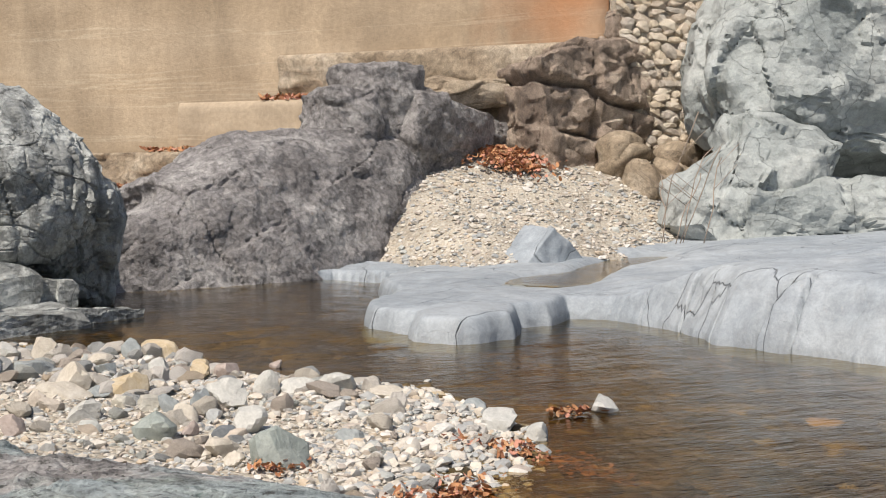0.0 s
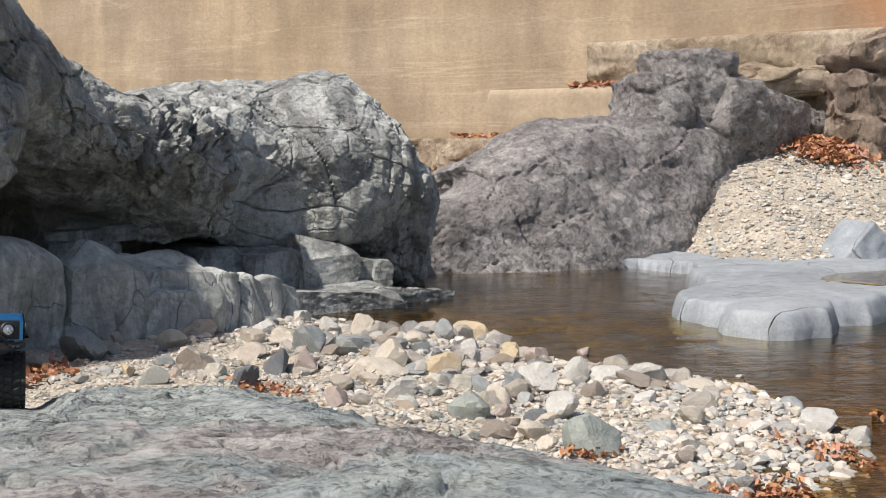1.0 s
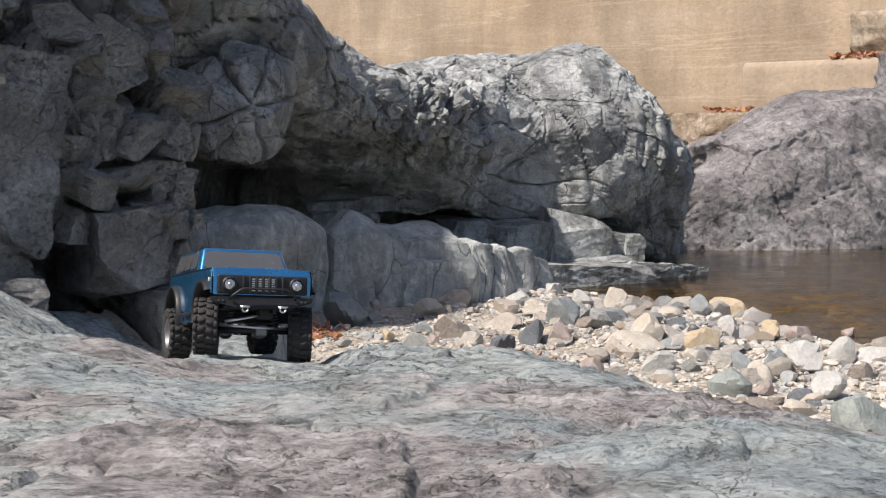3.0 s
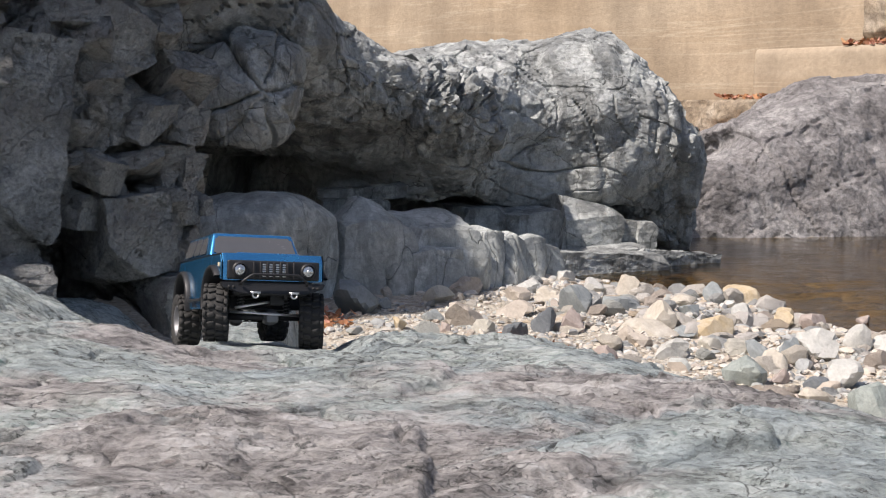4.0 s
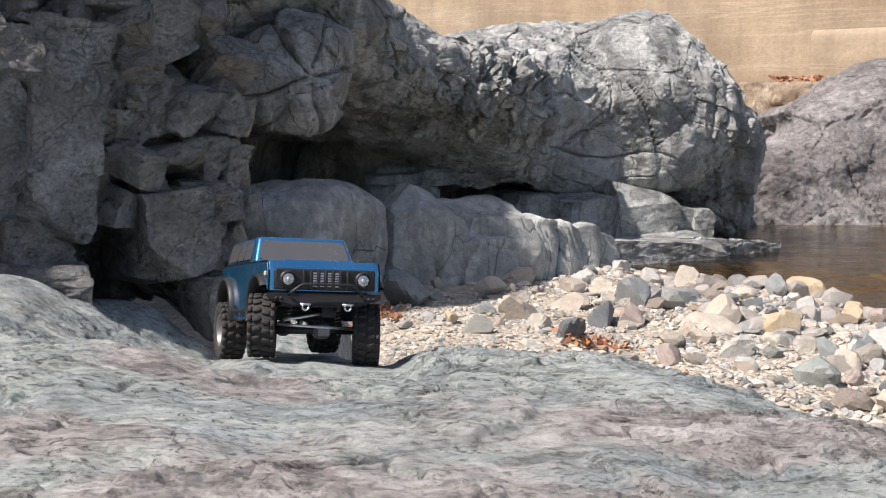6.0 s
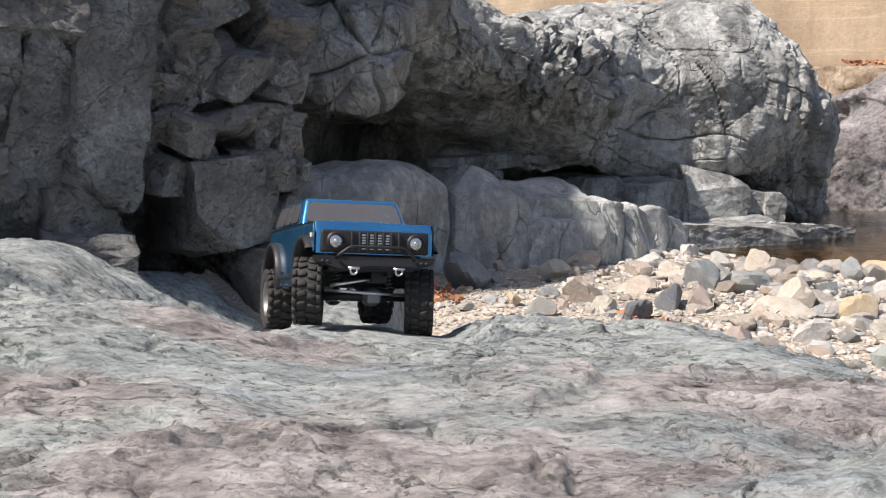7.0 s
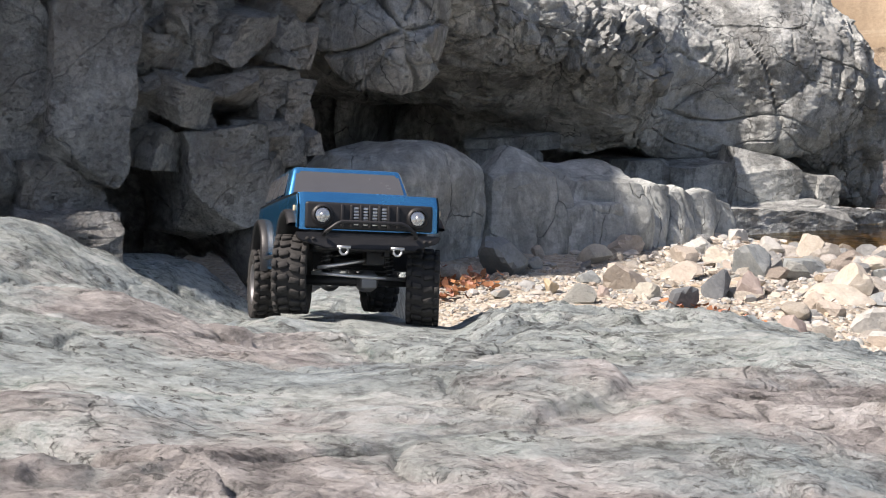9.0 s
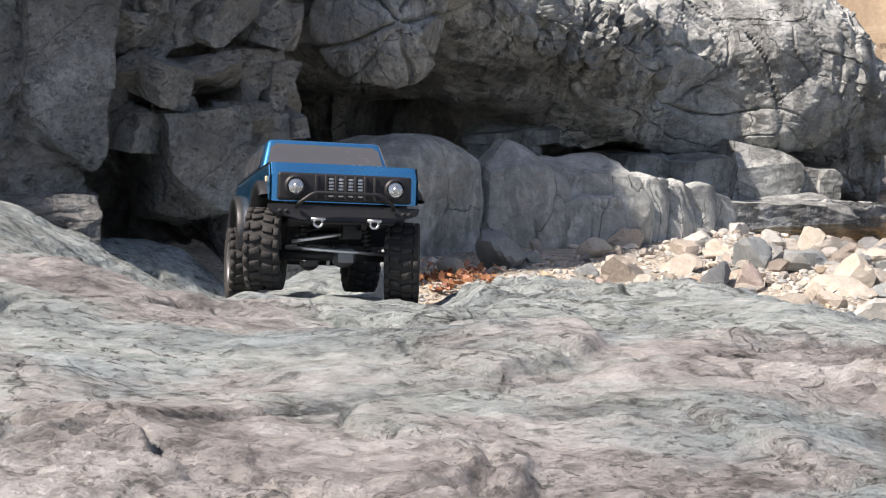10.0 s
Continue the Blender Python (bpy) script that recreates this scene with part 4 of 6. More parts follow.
block_rock("brown_rock", (11.0, 16.2, 3.3), (0.7, 0.5, 0.6), (0, -14, 20), 35, 50, dark_relief, DARK, "dark brown rock lump on the tall dark rock", box=0.5)

# pale slab across the river
SLAB_EDGE = [(4.05, 12.85), (4.5, 12.86), (5.18, 13.12), (5.80, 12.78), (4.96, 11.15), (4.80, 10.4), (3.98, 9.3), (3.87, 8.9), (4.12, 8.6), (4.04, 8.3), (4.2, 8.1), (4.66, 8.1), (5.02, 8.68), (5.37, 8.68), (5.72, 9.0), (6.0, 8.75),
             (6.02, 7.87), (5.9, 7.13), (6.03, 6.6), (6.11, 6.1), (6.3, 5.4), (7.2, 3.2), (14, 3), (16, 15), (8.6, 13.2), (6.9, 13.6), (5.6, 14.3), (4.3, 13.6)]


def edge_distance(x, y, poly):
    """Distance to a closed outline, positive inside it."""
    a = np.array(poly)
    b = np.roll(a, -1, 0)
    best, inside = np.full(len(x), 1e9), np.zeros(len(x), bool)
    for (x0, y0), (x1, y1) in zip(a, b):
        dx, dy = x1 - x0, y1 - y0
        t = np.clip(((x - x0) * dx + (y - y0) * dy) / (dx * dx + dy * dy), 0, 1)
        best = np.minimum(best, np.hypot(x - x0 - t * dx, y - y0 - t * dy))
        inside ^= ((y0 > y) != (y1 > y)) & (x < (x1 - x0) * (y - y0) / (y1 - y0 + 1e-12) + x0)
    return np.where(inside, best, -best)


POOL = (7.75, 11.25)


def slab_z(x, y):
    p = np.stack([x, y, 0 * x], 1)
    d = edge_distance(x + 0.05 * fbm(p * 2.1, 3, 3), y + 0.05 * fbm(p * 2.1 + 7, 3, 4), SLAB_EDGE) + 0.012 * fbm(p * 4.5, 3, 5)
    right = sstep(5.4, 6.1, x) * sstep(8.9, 7.6, y)
    hm = 0.19 + 0.30 * right + 0.10 * sstep(5.5, 9, x) + 0.04 * np.maximum(0, x - 8.0) - 0.06 * sstep(11, 12.5, y)
    d = d + 0.03 + right * (joints(p, (-0.22, 1.0, 0), 0.62, 0.14, 0.011, 0.030, 503, -0.4) + joints(p, (0.55, 1.0, 0), 0.8, 0.12, 0.010, 0.020, 505, -0.2))
    up = np.maximum(d, 0) * (3.2 - 1.0 * right) / hm
    z = np.where(d > 0, 0.04 + (hm - 0.03 * (1 - right)) * up / (1 + up ** 5) ** 0.2 + 0.05 * np.minimum(d, 0.6) * (1 - right), np.maximum(45 * d, -0.7) + 0.04)
    a, b = (x - POOL[0]), (y - POOL[1])
    s, t = a * 0.81 + b * 0.59, -a * 0.59 + b * 0.81
    z = z - 0.17 * np.exp(-(s / 2.15) ** 4 - (t / (0.38 + 0.09 * np.sin(s * 2.2))) ** 4) * (d > 0)
    f = joints(p, (0.35, 1.0, 0), 0.75, 0.07, 0.010, 0.008, 103, -0.2) + joints(p, (1.0, 0.25, 0), 0.9, 0.06, 0.010, 0.008, 203, -0.1) + joints(p, (0.7, 0.7, 0), 0.6, 0.05, 0.009, 0, 303, 0.1)
    return z + f * (0.10 + 0.90 * right) * (d > -0.02) + 0.018 * fbm(p * 2.2, 4, 107)


sx, sy = np.concatenate([np.linspace(3.5, 5.6, 100), np.linspace(5.61, 6.8, 130), np.linspace(6.83, 9.5, 70), np.linspace(9.6, 14, 20)]), np.concatenate([np.linspace(3.5, 5.2, 12), np.linspace(5.215, 9.3, 300), np.linspace(9.33, 14.6, 100)])
SX, SY = np.meshgrid(sx, sy, indexing="ij")
slab = solid("rock_slab", raw_mesh("rock_slab", np.stack([SX.ravel(), SY.ravel(), slab_z(SX.ravel(), SY.ravel())], 1), sheet_quads(len(sx), len(sy))), SLAB,
             "smooth pale blue-grey water-worn rock slab in the river", "rock")
ps, pt = np.meshgrid(np.linspace(-2.3, 2.3, 30), np.linspace(-0.5, 0.5, 12), indexing="ij")
pool_v = np.stack([POOL[0] + ps * 0.81 - pt * 0.59, POOL[1] + ps * 0.59 + pt * 0.81, 0 * ps + 0.20], -1).reshape(-1, 3)
rock_pool = solid("rock_pool", raw_mesh("rock_pool", pool_v, sheet_quads(30, 12)), WATER, "shallow puddle of still water in the slab", "water", kind="structure")
rock_pool.visible_shadow = False
pool_b = pool_v.copy()
pool_b[:, 2] = 0.165
solid("pool_bed", raw_mesh("pool_bed", pool_b, sheet_quads(30, 12)), BED, "brown silt on the bottom of the puddle", "silt", kind="structure")


# pale boulder on the far bank
def bank_relief(p, n):
    """Worn boulder rock: broad planes, few open cracks, shallow chips."""
    a = fracture(p, (1.1, 1.0, 0.9), 0.07, 0.14, 0.07, 0.018, 211, 0.3, 40)[0] + fracture(p, (0.42, 0.42, 0.34), 0.025, 0.14, 0.016, 0.02, 213, 0.25, 40)[0]
    a = a + joints(p, (0.95, 0.2, 0.15), 1.5, 0.10, 0.018, 0.05, 215, 0.0) + joints(p, (0.2, 0.3, 0.95), 1.1, 0.07, 0.014, 0.03, 217, 0.1)
    return a + 0.09 * fbm(p * 0.8, 3, 219) + 0.02 * fbm(p * 4, 4, 221)


HUGE = "huge pale grey-green cracked boulder on the river bank"
block_rock("pale_boulder", (13.35, 13.4, 2.75), (2.7, 1.7, 1.95), (0, 7, -16), 41, 80, bank_relief, RIGHT, HUGE, planes=14, soft=16, low=0.72, box=0.42, crisp=30)
block_rock("pale_boulder", (10.75, 12.9, 0.95), (0.80, 0.75, 1.15), (0, 30, -10), 47, 50, bank_relief, RIGHT, "pale grey-green smooth slab leaning under the boulder", planes=14, soft=8, low=0.8, box=0.5, crisp=40)
block_rock("bank_rock", (12.2, 12.5, 0.42), (2.4, 1.4, 0.62), (0, 2, -20), 45, 54, bank_relief, RIGHT, "pale cracked base rock under the huge boulder", planes=14, soft=9, low=0.8, box=0.5, crisp=40)
block_rock("slab_peak", (7.25, 12.1, 0.16), (0.40, 0.34, 0.40), (0, 45, 8), 49, 30, smooth_relief(249, 0.0), SLAB, "small pale rock peak on the slab", planes=6, soft=14, low=0.8, box=0.75)


# concrete dam wall with footings
def concrete_relief(p, n):
    return 0.03 * fbm(p * (0.5, 0.5, 0.9), 4, 121) + 0.008 * fbm(p * 6, 3, 123)


W0, W1 = np.array([3.0, 24.8]), np.array([9.6, 17.0])
wdir = (W1 - W0) / np.linalg.norm(W1 - W0)
wout = np.array([-wdir[1], wdir[0]]) * -1


def wall_box(name, s0, s1, z0, z1, front, back, material, label, kind="structure", nu=120, nv=60, relief=concrete_relief):
    """A straight stretch of wall along the dam's line, from s0 to s1 metres, with its front stood out."""
    u = np.linspace(s0, s1, nu)
    sec = np.array([(front + 0.08, z0), (front, z1 - 0.06), (front - 0.05, z1), (-back, z1 + 0.02), (-back - 0.02, z0)])
    a = np.concatenate([[0], np.cumsum(np.hypot(*np.diff(sec, axis=0).T))])
    v = np.linspace(0, a[-1], nv)
    c = np.stack([np.interp(v, a, sec[:, 0]), np.interp(v, a, sec[:, 1])], 1)
    P = np.zeros((nu + 2, nv, 3))
    for i, s in enumerate([s0 + 0.001, *u, s1 - 0.001]):
        k = 0.02 if i in (0, nu + 1) else 1
        o = c[:, 0] if k == 1 else c[:, 0] * 0.02 + (front - back) / 2
        P[i, :, :2] = W0 + wdir * s + wout * o[:, None]
        P[i, :, 2] = c[:, 1] if k == 1 else c[:, 1] * 0.02 + (z0 + z1) / 2
    p = P.reshape(-1, 3)
    n = np.tile(np.array([wout[0], wout[1], 0]), (len(p), 1))
    p = p + n * relief(p, n)[:, None]
    return solid(name, raw_mesh(name, p, sheet_quads(nu + 2, nv)), material, label, "wall" if kind == "structure" else "ledge", kind=kind)


wall_box("wall_dam", -30, 11.75, -0.5, 10, 0.0, 1.2, CONCRETE, "tall tan weathered concrete dam wall with streaks", nu=180, nv=90)


def strata_relief(p, n):
    f, j = fracture(p, (0.9, 0.9, 0.22), 0.06, 0.10, 0.05, 0.08, 151, 0.4)
    return f + 0.05 * fbm(p * (1, 1, 3), 4, 153)


def strata_low(p, n):
    return strata_relief(p, n) * sstep(3.0, 2.5, p[:, 2]) + concrete_relief(p, n)


wall_box("footing_upper", 6.45, 11.2, 0.5, 3.1, 0.62, 0.1, TAN, "tan concrete footing step over layered rock at the dam's foot", "", 120, 90, strata_low)
wall_box("footing_block", 4.78, 9, 0.6, 2.36, 1.05, -0.3, CONCRETE, "square tan concrete footing block at the dam's foot", "", 90, 60)
wall_box("footing_low", 3.2, 5.6, 0.2, 1.55, 1.5, -0.3, TAN, "broken tan ledge at the dam's foot", "", 90, 60, strata_relief)
wall_box("footing_bank", 3.2, 6.2, -0.2, 0.95, 2.6, -0.3, TAN, "low pale tan ledge below the dam", "", 90, 50, strata_relief)
block_rock("layered_rock", (8.55, 16.5, 2.35), (0.85, 0.45, 0.30), (0, 0, -20), 71, 60, strata_relief, TAN, "brown layered rock jutting over a dark hollow", box=0.6)
block_rock("dark_stone", (8.75, 16.2, 1.75), (0.33, 0.3, 0.27), (0, 10, 10), 73, 30, bench_relief(0.6), GREY, "dark grey stone lodged in the hollow", box=0.3)


# ---- rubble masonry wall beside the dark rock ----
MASON_A, MASON_B = np.array([10.72, 15.7]), np.array([14.2, 14.4])
ma = (MASON_B - MASON_A) / np.linalg.norm(MASON_B - MASON_A)
mo = np.array([ma[1], -ma[0]])
MORTAR = mat_rock("old_mortar", (0.42, 0.36, 0.29), (0.54, 0.47, 0.38), (0.64, 0.57, 0.47), 2.0, 0.3, 0.03, 0.95)
u_, z_ = np.linspace(0, 3.7, 60), np.linspace(0.3, 6.0, 80)
U_, Z_ = np.meshgrid(u_ - 0.1, z_, indexing="ij")
pm = np.stack([MASON_A[0] + ma[0] * U_, MASON_A[1] + ma[1] * U_, Z_], -1).reshape(-1, 3)
pm[:, :2] += mo * (0.03 * fbm(pm * 3, 3, 171))[:, None]
back_ = pm.copy()
back_[:, :2] -= mo * 0.8
rows_n = len(pm)
vm = np.concatenate([pm, back_])
qm = sheet_quads(60, 80)
lid = np.arange(59) * 80 + 79
cap = np.stack([lid, lid + 80, lid + 80 + rows_n, lid + rows_n], 1)
sd = np.arange(79)
cap2 = np.stack([sd, sd + 1, sd + 1 + rows_n, sd + rows_n], 1)
wall_masonry = solid("wall_masonry", raw_mesh("wall_masonry", vm, np.concatenate([qm, qm + rows_n, cap, cap2])), MORTAR, "old rubble masonry wall of rough tan stones", "wall", kind="structure")

# ---- river stones ----
STONES = {
    "blue": [(-0.38, 7.4, 0.1, 0.26, 0.24)],
    "grey": [(0.06, 7.15, 0.1, 0.14, 0.09), (0.92, 7.41, 0.11, 0.22, 0.16), (1.21, 7.58, 0.1, 0.24, 0.09), (1.87, 8.0, 0.07, 0.16, 0.15), (1.63, 6.11, 0.09, 0.14, 0.09), (1.77, 6.0, 0.08, 0.13, 0.12), (1.58, 7.41, 0.09, 0.13, 0.08), (1.4, 6.71, 0.08, 0.14, 0.06), (-0.25, 7.55, 0.11, 0.1, 0.06), (3.25, 5.9, -0.02, 0.14, 0.08), (3.6, 6.08, -0.08, 0.06, 0.05), (2.25, 5.25, 0.04, 0.13, 0.07)],
    "tan": [(0.22, 6.85, 0.12, 0.21, 0.15), (0.26, 8.35, 0.08, 0.26, 0.12), (0.59, 8.16, 0.05, 0.18, 0.11), (0.53, 7.29, 0.1, 0.21, 0.1), (1.12, 6.39, 0.09, 0.13, 0.09), (1.06, 6.53, 0.1, 0.1, 0.07)],
    "pale": [(0.09, 7.91, 0.09, 0.19, 0.1), (1.54, 6.21, 0.1, 0.16, 0.07), (1.46, 6.36, 0.09, 0.12, 0.07), (0.31, 6.55, 0.13, 0.12, 0.07)],
    "dark": [(0.44, 6.22, 0.13, 0.15, 0.14), (0.66, 6.77, 0.1, 0.15, 0.15), (1.74, 5.49, 0.07, 0.12, 0.07)],
    "rose": [(0.8, 6.82, 0.09, 0.13, 0.13), (2.24, 7.19, 0.05, 0.15, 0.09), (1.61, 5.6, 0.07, 0.1, 0.07), (0.86, 5.84, 0.1, 0.14, 0.09), (2.71, 7.72, -0.03, 0.09, 0.08), (0.11, 6.5, 0.14, 0.06, 0.07)],
    "cream": [(0.79, 8.17, 0.05, 0.25, 0.11), (0.4, 9.16, 0.06, 0.16, 0.06), (1.36, 8.41, 0.05, 0.19, 0.15), (1.3, 6.9, 0.11, 0.23, 0.19), (1.2, 6.73, 0.11, 0.32, 0.07), (1.6, 7.82, 0.08, 0.18, 0.07), (1.65, 5.83, 0.08, 0.12, 0.12), (1.02, 7.44, 0.12, 0.13, 0.08), (2.8, 6.09, 0.07, 0.18, 0.05), (1.59, 4.87, 0.09, 0.09, 0.06), (1.62, 5.11, 0.08, 0.14, 0.09)],
    "white": [(1.03, 9.13, 0.06, 0.16, 0.09), (0.71, 8.61, 0.06, 0.19, 0.09), (0.56, 9.11, 0.05, 0.18, 0.08), (1.15, 8.49, 0.06, 0.17, 0.13), (1.23, 6.17, 0.07, 0.18, 0.12), (1.89, 7.38, 0.06, 0.15, 0.11), (2.04, 7.5, 0.03, 0.14, 0.07), (1.92, 6.1, 0.09, 0.2, 0.14), (2.25, 6.47, 0.06, 0.15, 0.13), (1.88, 5.58, 0.06, 0.18, 0.13), (2.61, 6.32, 0.07, 0.22, 0.12), (2.44, 6.42, 0.07, 0.19, 0.11), (3.08, 5.31, -0.0, 0.24, 0.12), (3.16, 5.08, -0.03, 0.15, 0.1), (3.82, 5.51, -0.04, 0.2, 0.13)],
    "chalk": [(3.37, 6.78, -0.02, 0.06, 0.04), (2.71, 5.8, 0.04, 0.13, 0.07), (2.73, 5.24, 0.03, 0.12, 0.06), (2.42, 5.85, 0.06, 0.13, 0.07)],
    "ochre": [(2.07, 8.05, 0.03, 0.28, 0.17), (2.1, 7.28, 0.04, 0.17, 0.12), (-0.13, 6.56, 0.15, 0.08, 0.07), (3.13, 6.17, 0.02, 0.13, 0.04), (1.59, 6.77, 0.07, 0.27, 0.17)],
    "green": [(1.44, 5.56, 0.09, 0.2, 0.14), (1.79, 4.83, 0.08, 0.25, 0.2)],
}
TINT = {"blue": ((0.168, 0.193, 0.210), (0.252, 0.286, 0.302)), "grey": ((0.218, 0.244, 0.252), (0.353, 0.378, 0.378)), "tan": ((0.378, 0.328, 0.277), (0.504, 0.454, 0.395)),
        "pale": ((0.386, 0.370, 0.319), (0.504, 0.479, 0.420)), "dark": ((0.101, 0.113, 0.126), (0.193, 0.210, 0.223)), "rose": ((0.353, 0.286, 0.252), (0.470, 0.403, 0.370)),
        "cream": ((0.470, 0.420, 0.344), (0.588, 0.546, 0.479)), "white": ((0.420, 0.420, 0.395), (0.571, 0.563, 0.529)), "chalk": ((0.504, 0.496, 0.462), (0.605, 0.596, 0.571)),
        "ochre": ((0.470, 0.361, 0.218), (0.605, 0.529, 0.403)), "green": ((0.227, 0.260, 0.244), (0.353, 0.386, 0.361))}
SAY = {"blue": "smooth slate-blue", "grey": "angular blue-grey", "tan": "warm tan", "pale": "pale buff", "dark": "dark slate-grey", "rose": "dull pinkish", "cream": "cream-coloured",
       "white": "whitish", "chalk": "chalk-white", "ochre": "yellow ochre stained", "green": "greenish grey angular"}
rg = np.random.default_rng(7)
d3, f3 = ico(3)
for kind_, rows_ in STONES.items():
    tone = mat_plain_stone(kind_ + "_stone", *TINT[kind_])
    for sx_, sy_, sz_, sw_, sh_ in rows_:
        k = int(rg.integers(1, 99999))
        v = stone_points(d3, k, int(rg.integers(8, 12)), 70.0, 0.06, 0.45)
        v = v / (v.max(0) - v.min(0)) * np.array([sw_, sw_ * rg.uniform(0.7, 1.0), sh_ * 1.25])
        ob = solid("river_stone", raw_mesh("river_stone", v, f3, True, 20), tone, SAY[kind_] + " river stone lying on the gravel bank", "stone", "stones on the gravel bank")
        ob.location = (sx_, sy_, sz_ + sh_ * 0.34)
        ob.rotation_euler = (rg.uniform(-0.15, 0.15), rg.uniform(-0.15, 0.15), rg.uniform(-0.5, 0.5))

# smaller loose stones
d2, f2 = ico(2)
SHAPES = []
for k in range(14):
    v = stone_points(d2, 300 + k, 9, 60.0, 0.05, 0.45)
    SHAPES.append(raw_mesh("small_stone", v, f2, True, 22))
    SHAPES[-1].materials.append(STONE)
placed = 0
while placed < 285:
    y = rg.uniform(4.2, 9.2)
    edge = float(np.interp(y, SHORE_Y, SHORE_X))
    x = edge - rg.gamma(1.3, 0.8)
    if x < -0.6 or (y > 8.1 and x < 0.35) or (y < 5.0 and rg.uniform() < 0.6) or (x > 1.9 and y < 6.2 and rg.uniform() < 0.75):
        continue
    size = float(np.clip(rg.lognormal(-3.1, 0.42), 0.022, 0.09))
    z = float(ground_z(np.array([x]), np.array([y]))[0])
    ob = new("small_stone", SHAPES[int(rg.integers(14))])
    ob.scale = (size * rg.uniform(0.8, 1.2), size * rg.uniform(0.7, 1.1), size * rg.uniform(0.45, 0.8))
    ob.rotation_euler = (rg.uniform(-0.4, 0.4), rg.uniform(-0.4, 0.4), rg.uniform(0, 6.28))
    ob.location = (x, y, z + ob.scale.z * 0.55)
    tagged(ob, "small rounded river stone on the gravel bank", "stone", "small stones on the gravel bank")
    placed += 1


def scatter(name, n, place, sizes, material, label, k, flat=0.55, level=2, category="gravel"):
    """Countless pebbles in one mesh. place(rng, n) gives rows of x, y, z."""
    r = np.random.default_rng(k)
    base, tri = ico(level)
    kinds = [stone_points(base, 900 + k * 10 + i, 8, 50.0, 0.03, 0.45) for i in range(9)]
    at = place(r, n)
    vs, fs = [], []
    for i, c in enumerate(at):
        s = sizes(r)
        a, b = r.uniform(0, 6.28), r.uniform(-0.4, 0.4)
        v = kinds[i % 9] * np.array([s, s * r.uniform(0.6, 1), s * flat * r.uniform(0.6, 1.2)])
        ca, sa, cb, sb = math.cos(a), math.sin(a), math.cos(b), math.sin(b)
        m = np.array([[ca, -sa * cb, sa * sb], [sa, ca * cb, -ca * sb], [0, sb, cb]])
        vs.append(v @ m.T + c + np.array([0, 0, s * flat * 0.35]))
        fs.append(tri + i * len(base))
    return solid(name, raw_mesh(name, np.concatenate(vs), np.concatenate(fs), level > 1, 28), material, label, category, kind="stuff")


def on_bank(r, n):
    y = 3.3 + 6.2 * r.uniform(0, 1, n) ** 0.85
    x = np.interp(y, SHORE_Y, SHORE_X) + 0.12 - r.gamma(1.1, 0.75, n)
    ok = (x > -1.2) & ~((y > 8.3) & (x < 0.3))
    x, y = x[ok], y[ok]
    return np.stack([x, y, ground_z(x, y)], 1)


def on_hill(r, n):
    x, y = r.uniform(5.0, 11.5, n), r.uniform(9.6, 16.2, n)
    ok = (x > 5.0 + 0.22 * (y - 10)) & (y > 9.6 + 0.5 * np.maximum(0, x - 6.5)) & (slab_z(x, y) < ground_z(x, y) + 0.02)
    x, y = x[ok], y[ok]
    return np.stack([x, y, ground_z(x, y)], 1)


def in_river(r, n):
    y = r.uniform(3.2, 11.5, n)
    x = np.interp(y, SHORE_Y, SHORE_X) + r.uniform(0.0, 1.0, n) ** 1.3 * 3.2
    return np.stack([x, y, ground_z(x, y) - 0.01], 1)


scatter("cobbles", 2600, on_bank, lambda r: float(np.clip(r.lognormal(-3.7, 0.4), 0.015, 0.055)), PEBBLE, "pale broken cobbles heaped on the gravel bank", 5, 0.6)
scatter("gravel", 9000, on_bank, lambda r: float(np.clip(r.lognormal(-4.25, 0.5), 0.006, 0.045)), PEBBLE, "pale mixed gravel of small broken stones on the bank", 1, level=1)


def on_chips(r, n):
    x, y = r.uniform(-1.0, 2.3, n), r.uniform(4.3, 7.6, n)
    ok = x < np.interp(y, SHORE_Y, SHORE_X)
    x, y = x[ok], y[ok]
    return np.stack([x, y, ground_z(x, y)], 1)


scatter("stone_chips", 7500, on_chips, lambda r: float(np.clip(r.lognormal(-4.4, 0.5), 0.006, 0.035)), PEBBLE, "angular tan and grey stone chips between the larger stones", 6, 0.6, level=1)
scatter("far_gravel", 9000, on_hill, lambda r: float(np.clip(r.lognormal(-3.55, 0.4), 0.015, 0.07)), PEBBLE, "pale gravel slope beyond the rock slab", 2, level=1)
BEDSTONE = mat_plain_stone("wet_bed_stone", (0.05, 0.032, 0.012), (0.18, 0.12, 0.045))
scatter("bed_stones", 2600, in_river, lambda r: float(np.clip(r.lognormal(-3.2, 0.45), 0.015, 0.12)), BEDSTONE, "brown stones on the river bed under water", 3, 0.45, level=1)

# ---- model truck ----
BLUE = mat_simple("blue_metallic_paint", (0.055, 0.30, 0.61), 0.22, 0.78, 1.0)
BLACK = mat_simple("black_plastic", (0.018, 0.018, 0.02), 0.5, 0, 0, 0.0006)
RUBBER = mat_simple("dusty_rubber", (0.035, 0.034, 0.033), 0.8, 0, 0, 0.0015)
STEEL = mat_simple("bright_steel", (0.78, 0.78, 0.78), 0.3, 0.9)
GREYMETAL = mat_simple("dull_grey_metal", (0.25, 0.25, 0.26), 0.5, 0.8)
GLASS = mat_simple("smoked_window", (0.10, 0.10, 0.105), 0.22, 0, 0.6)
LENS = mat_simple("clear_lamp_lens", (0.62, 0.63, 0.63), 0.10, 0.75, 1.0)
AMBER = mat_simple("amber_lamp", (0.80, 0.66, 0.45), 0.3)


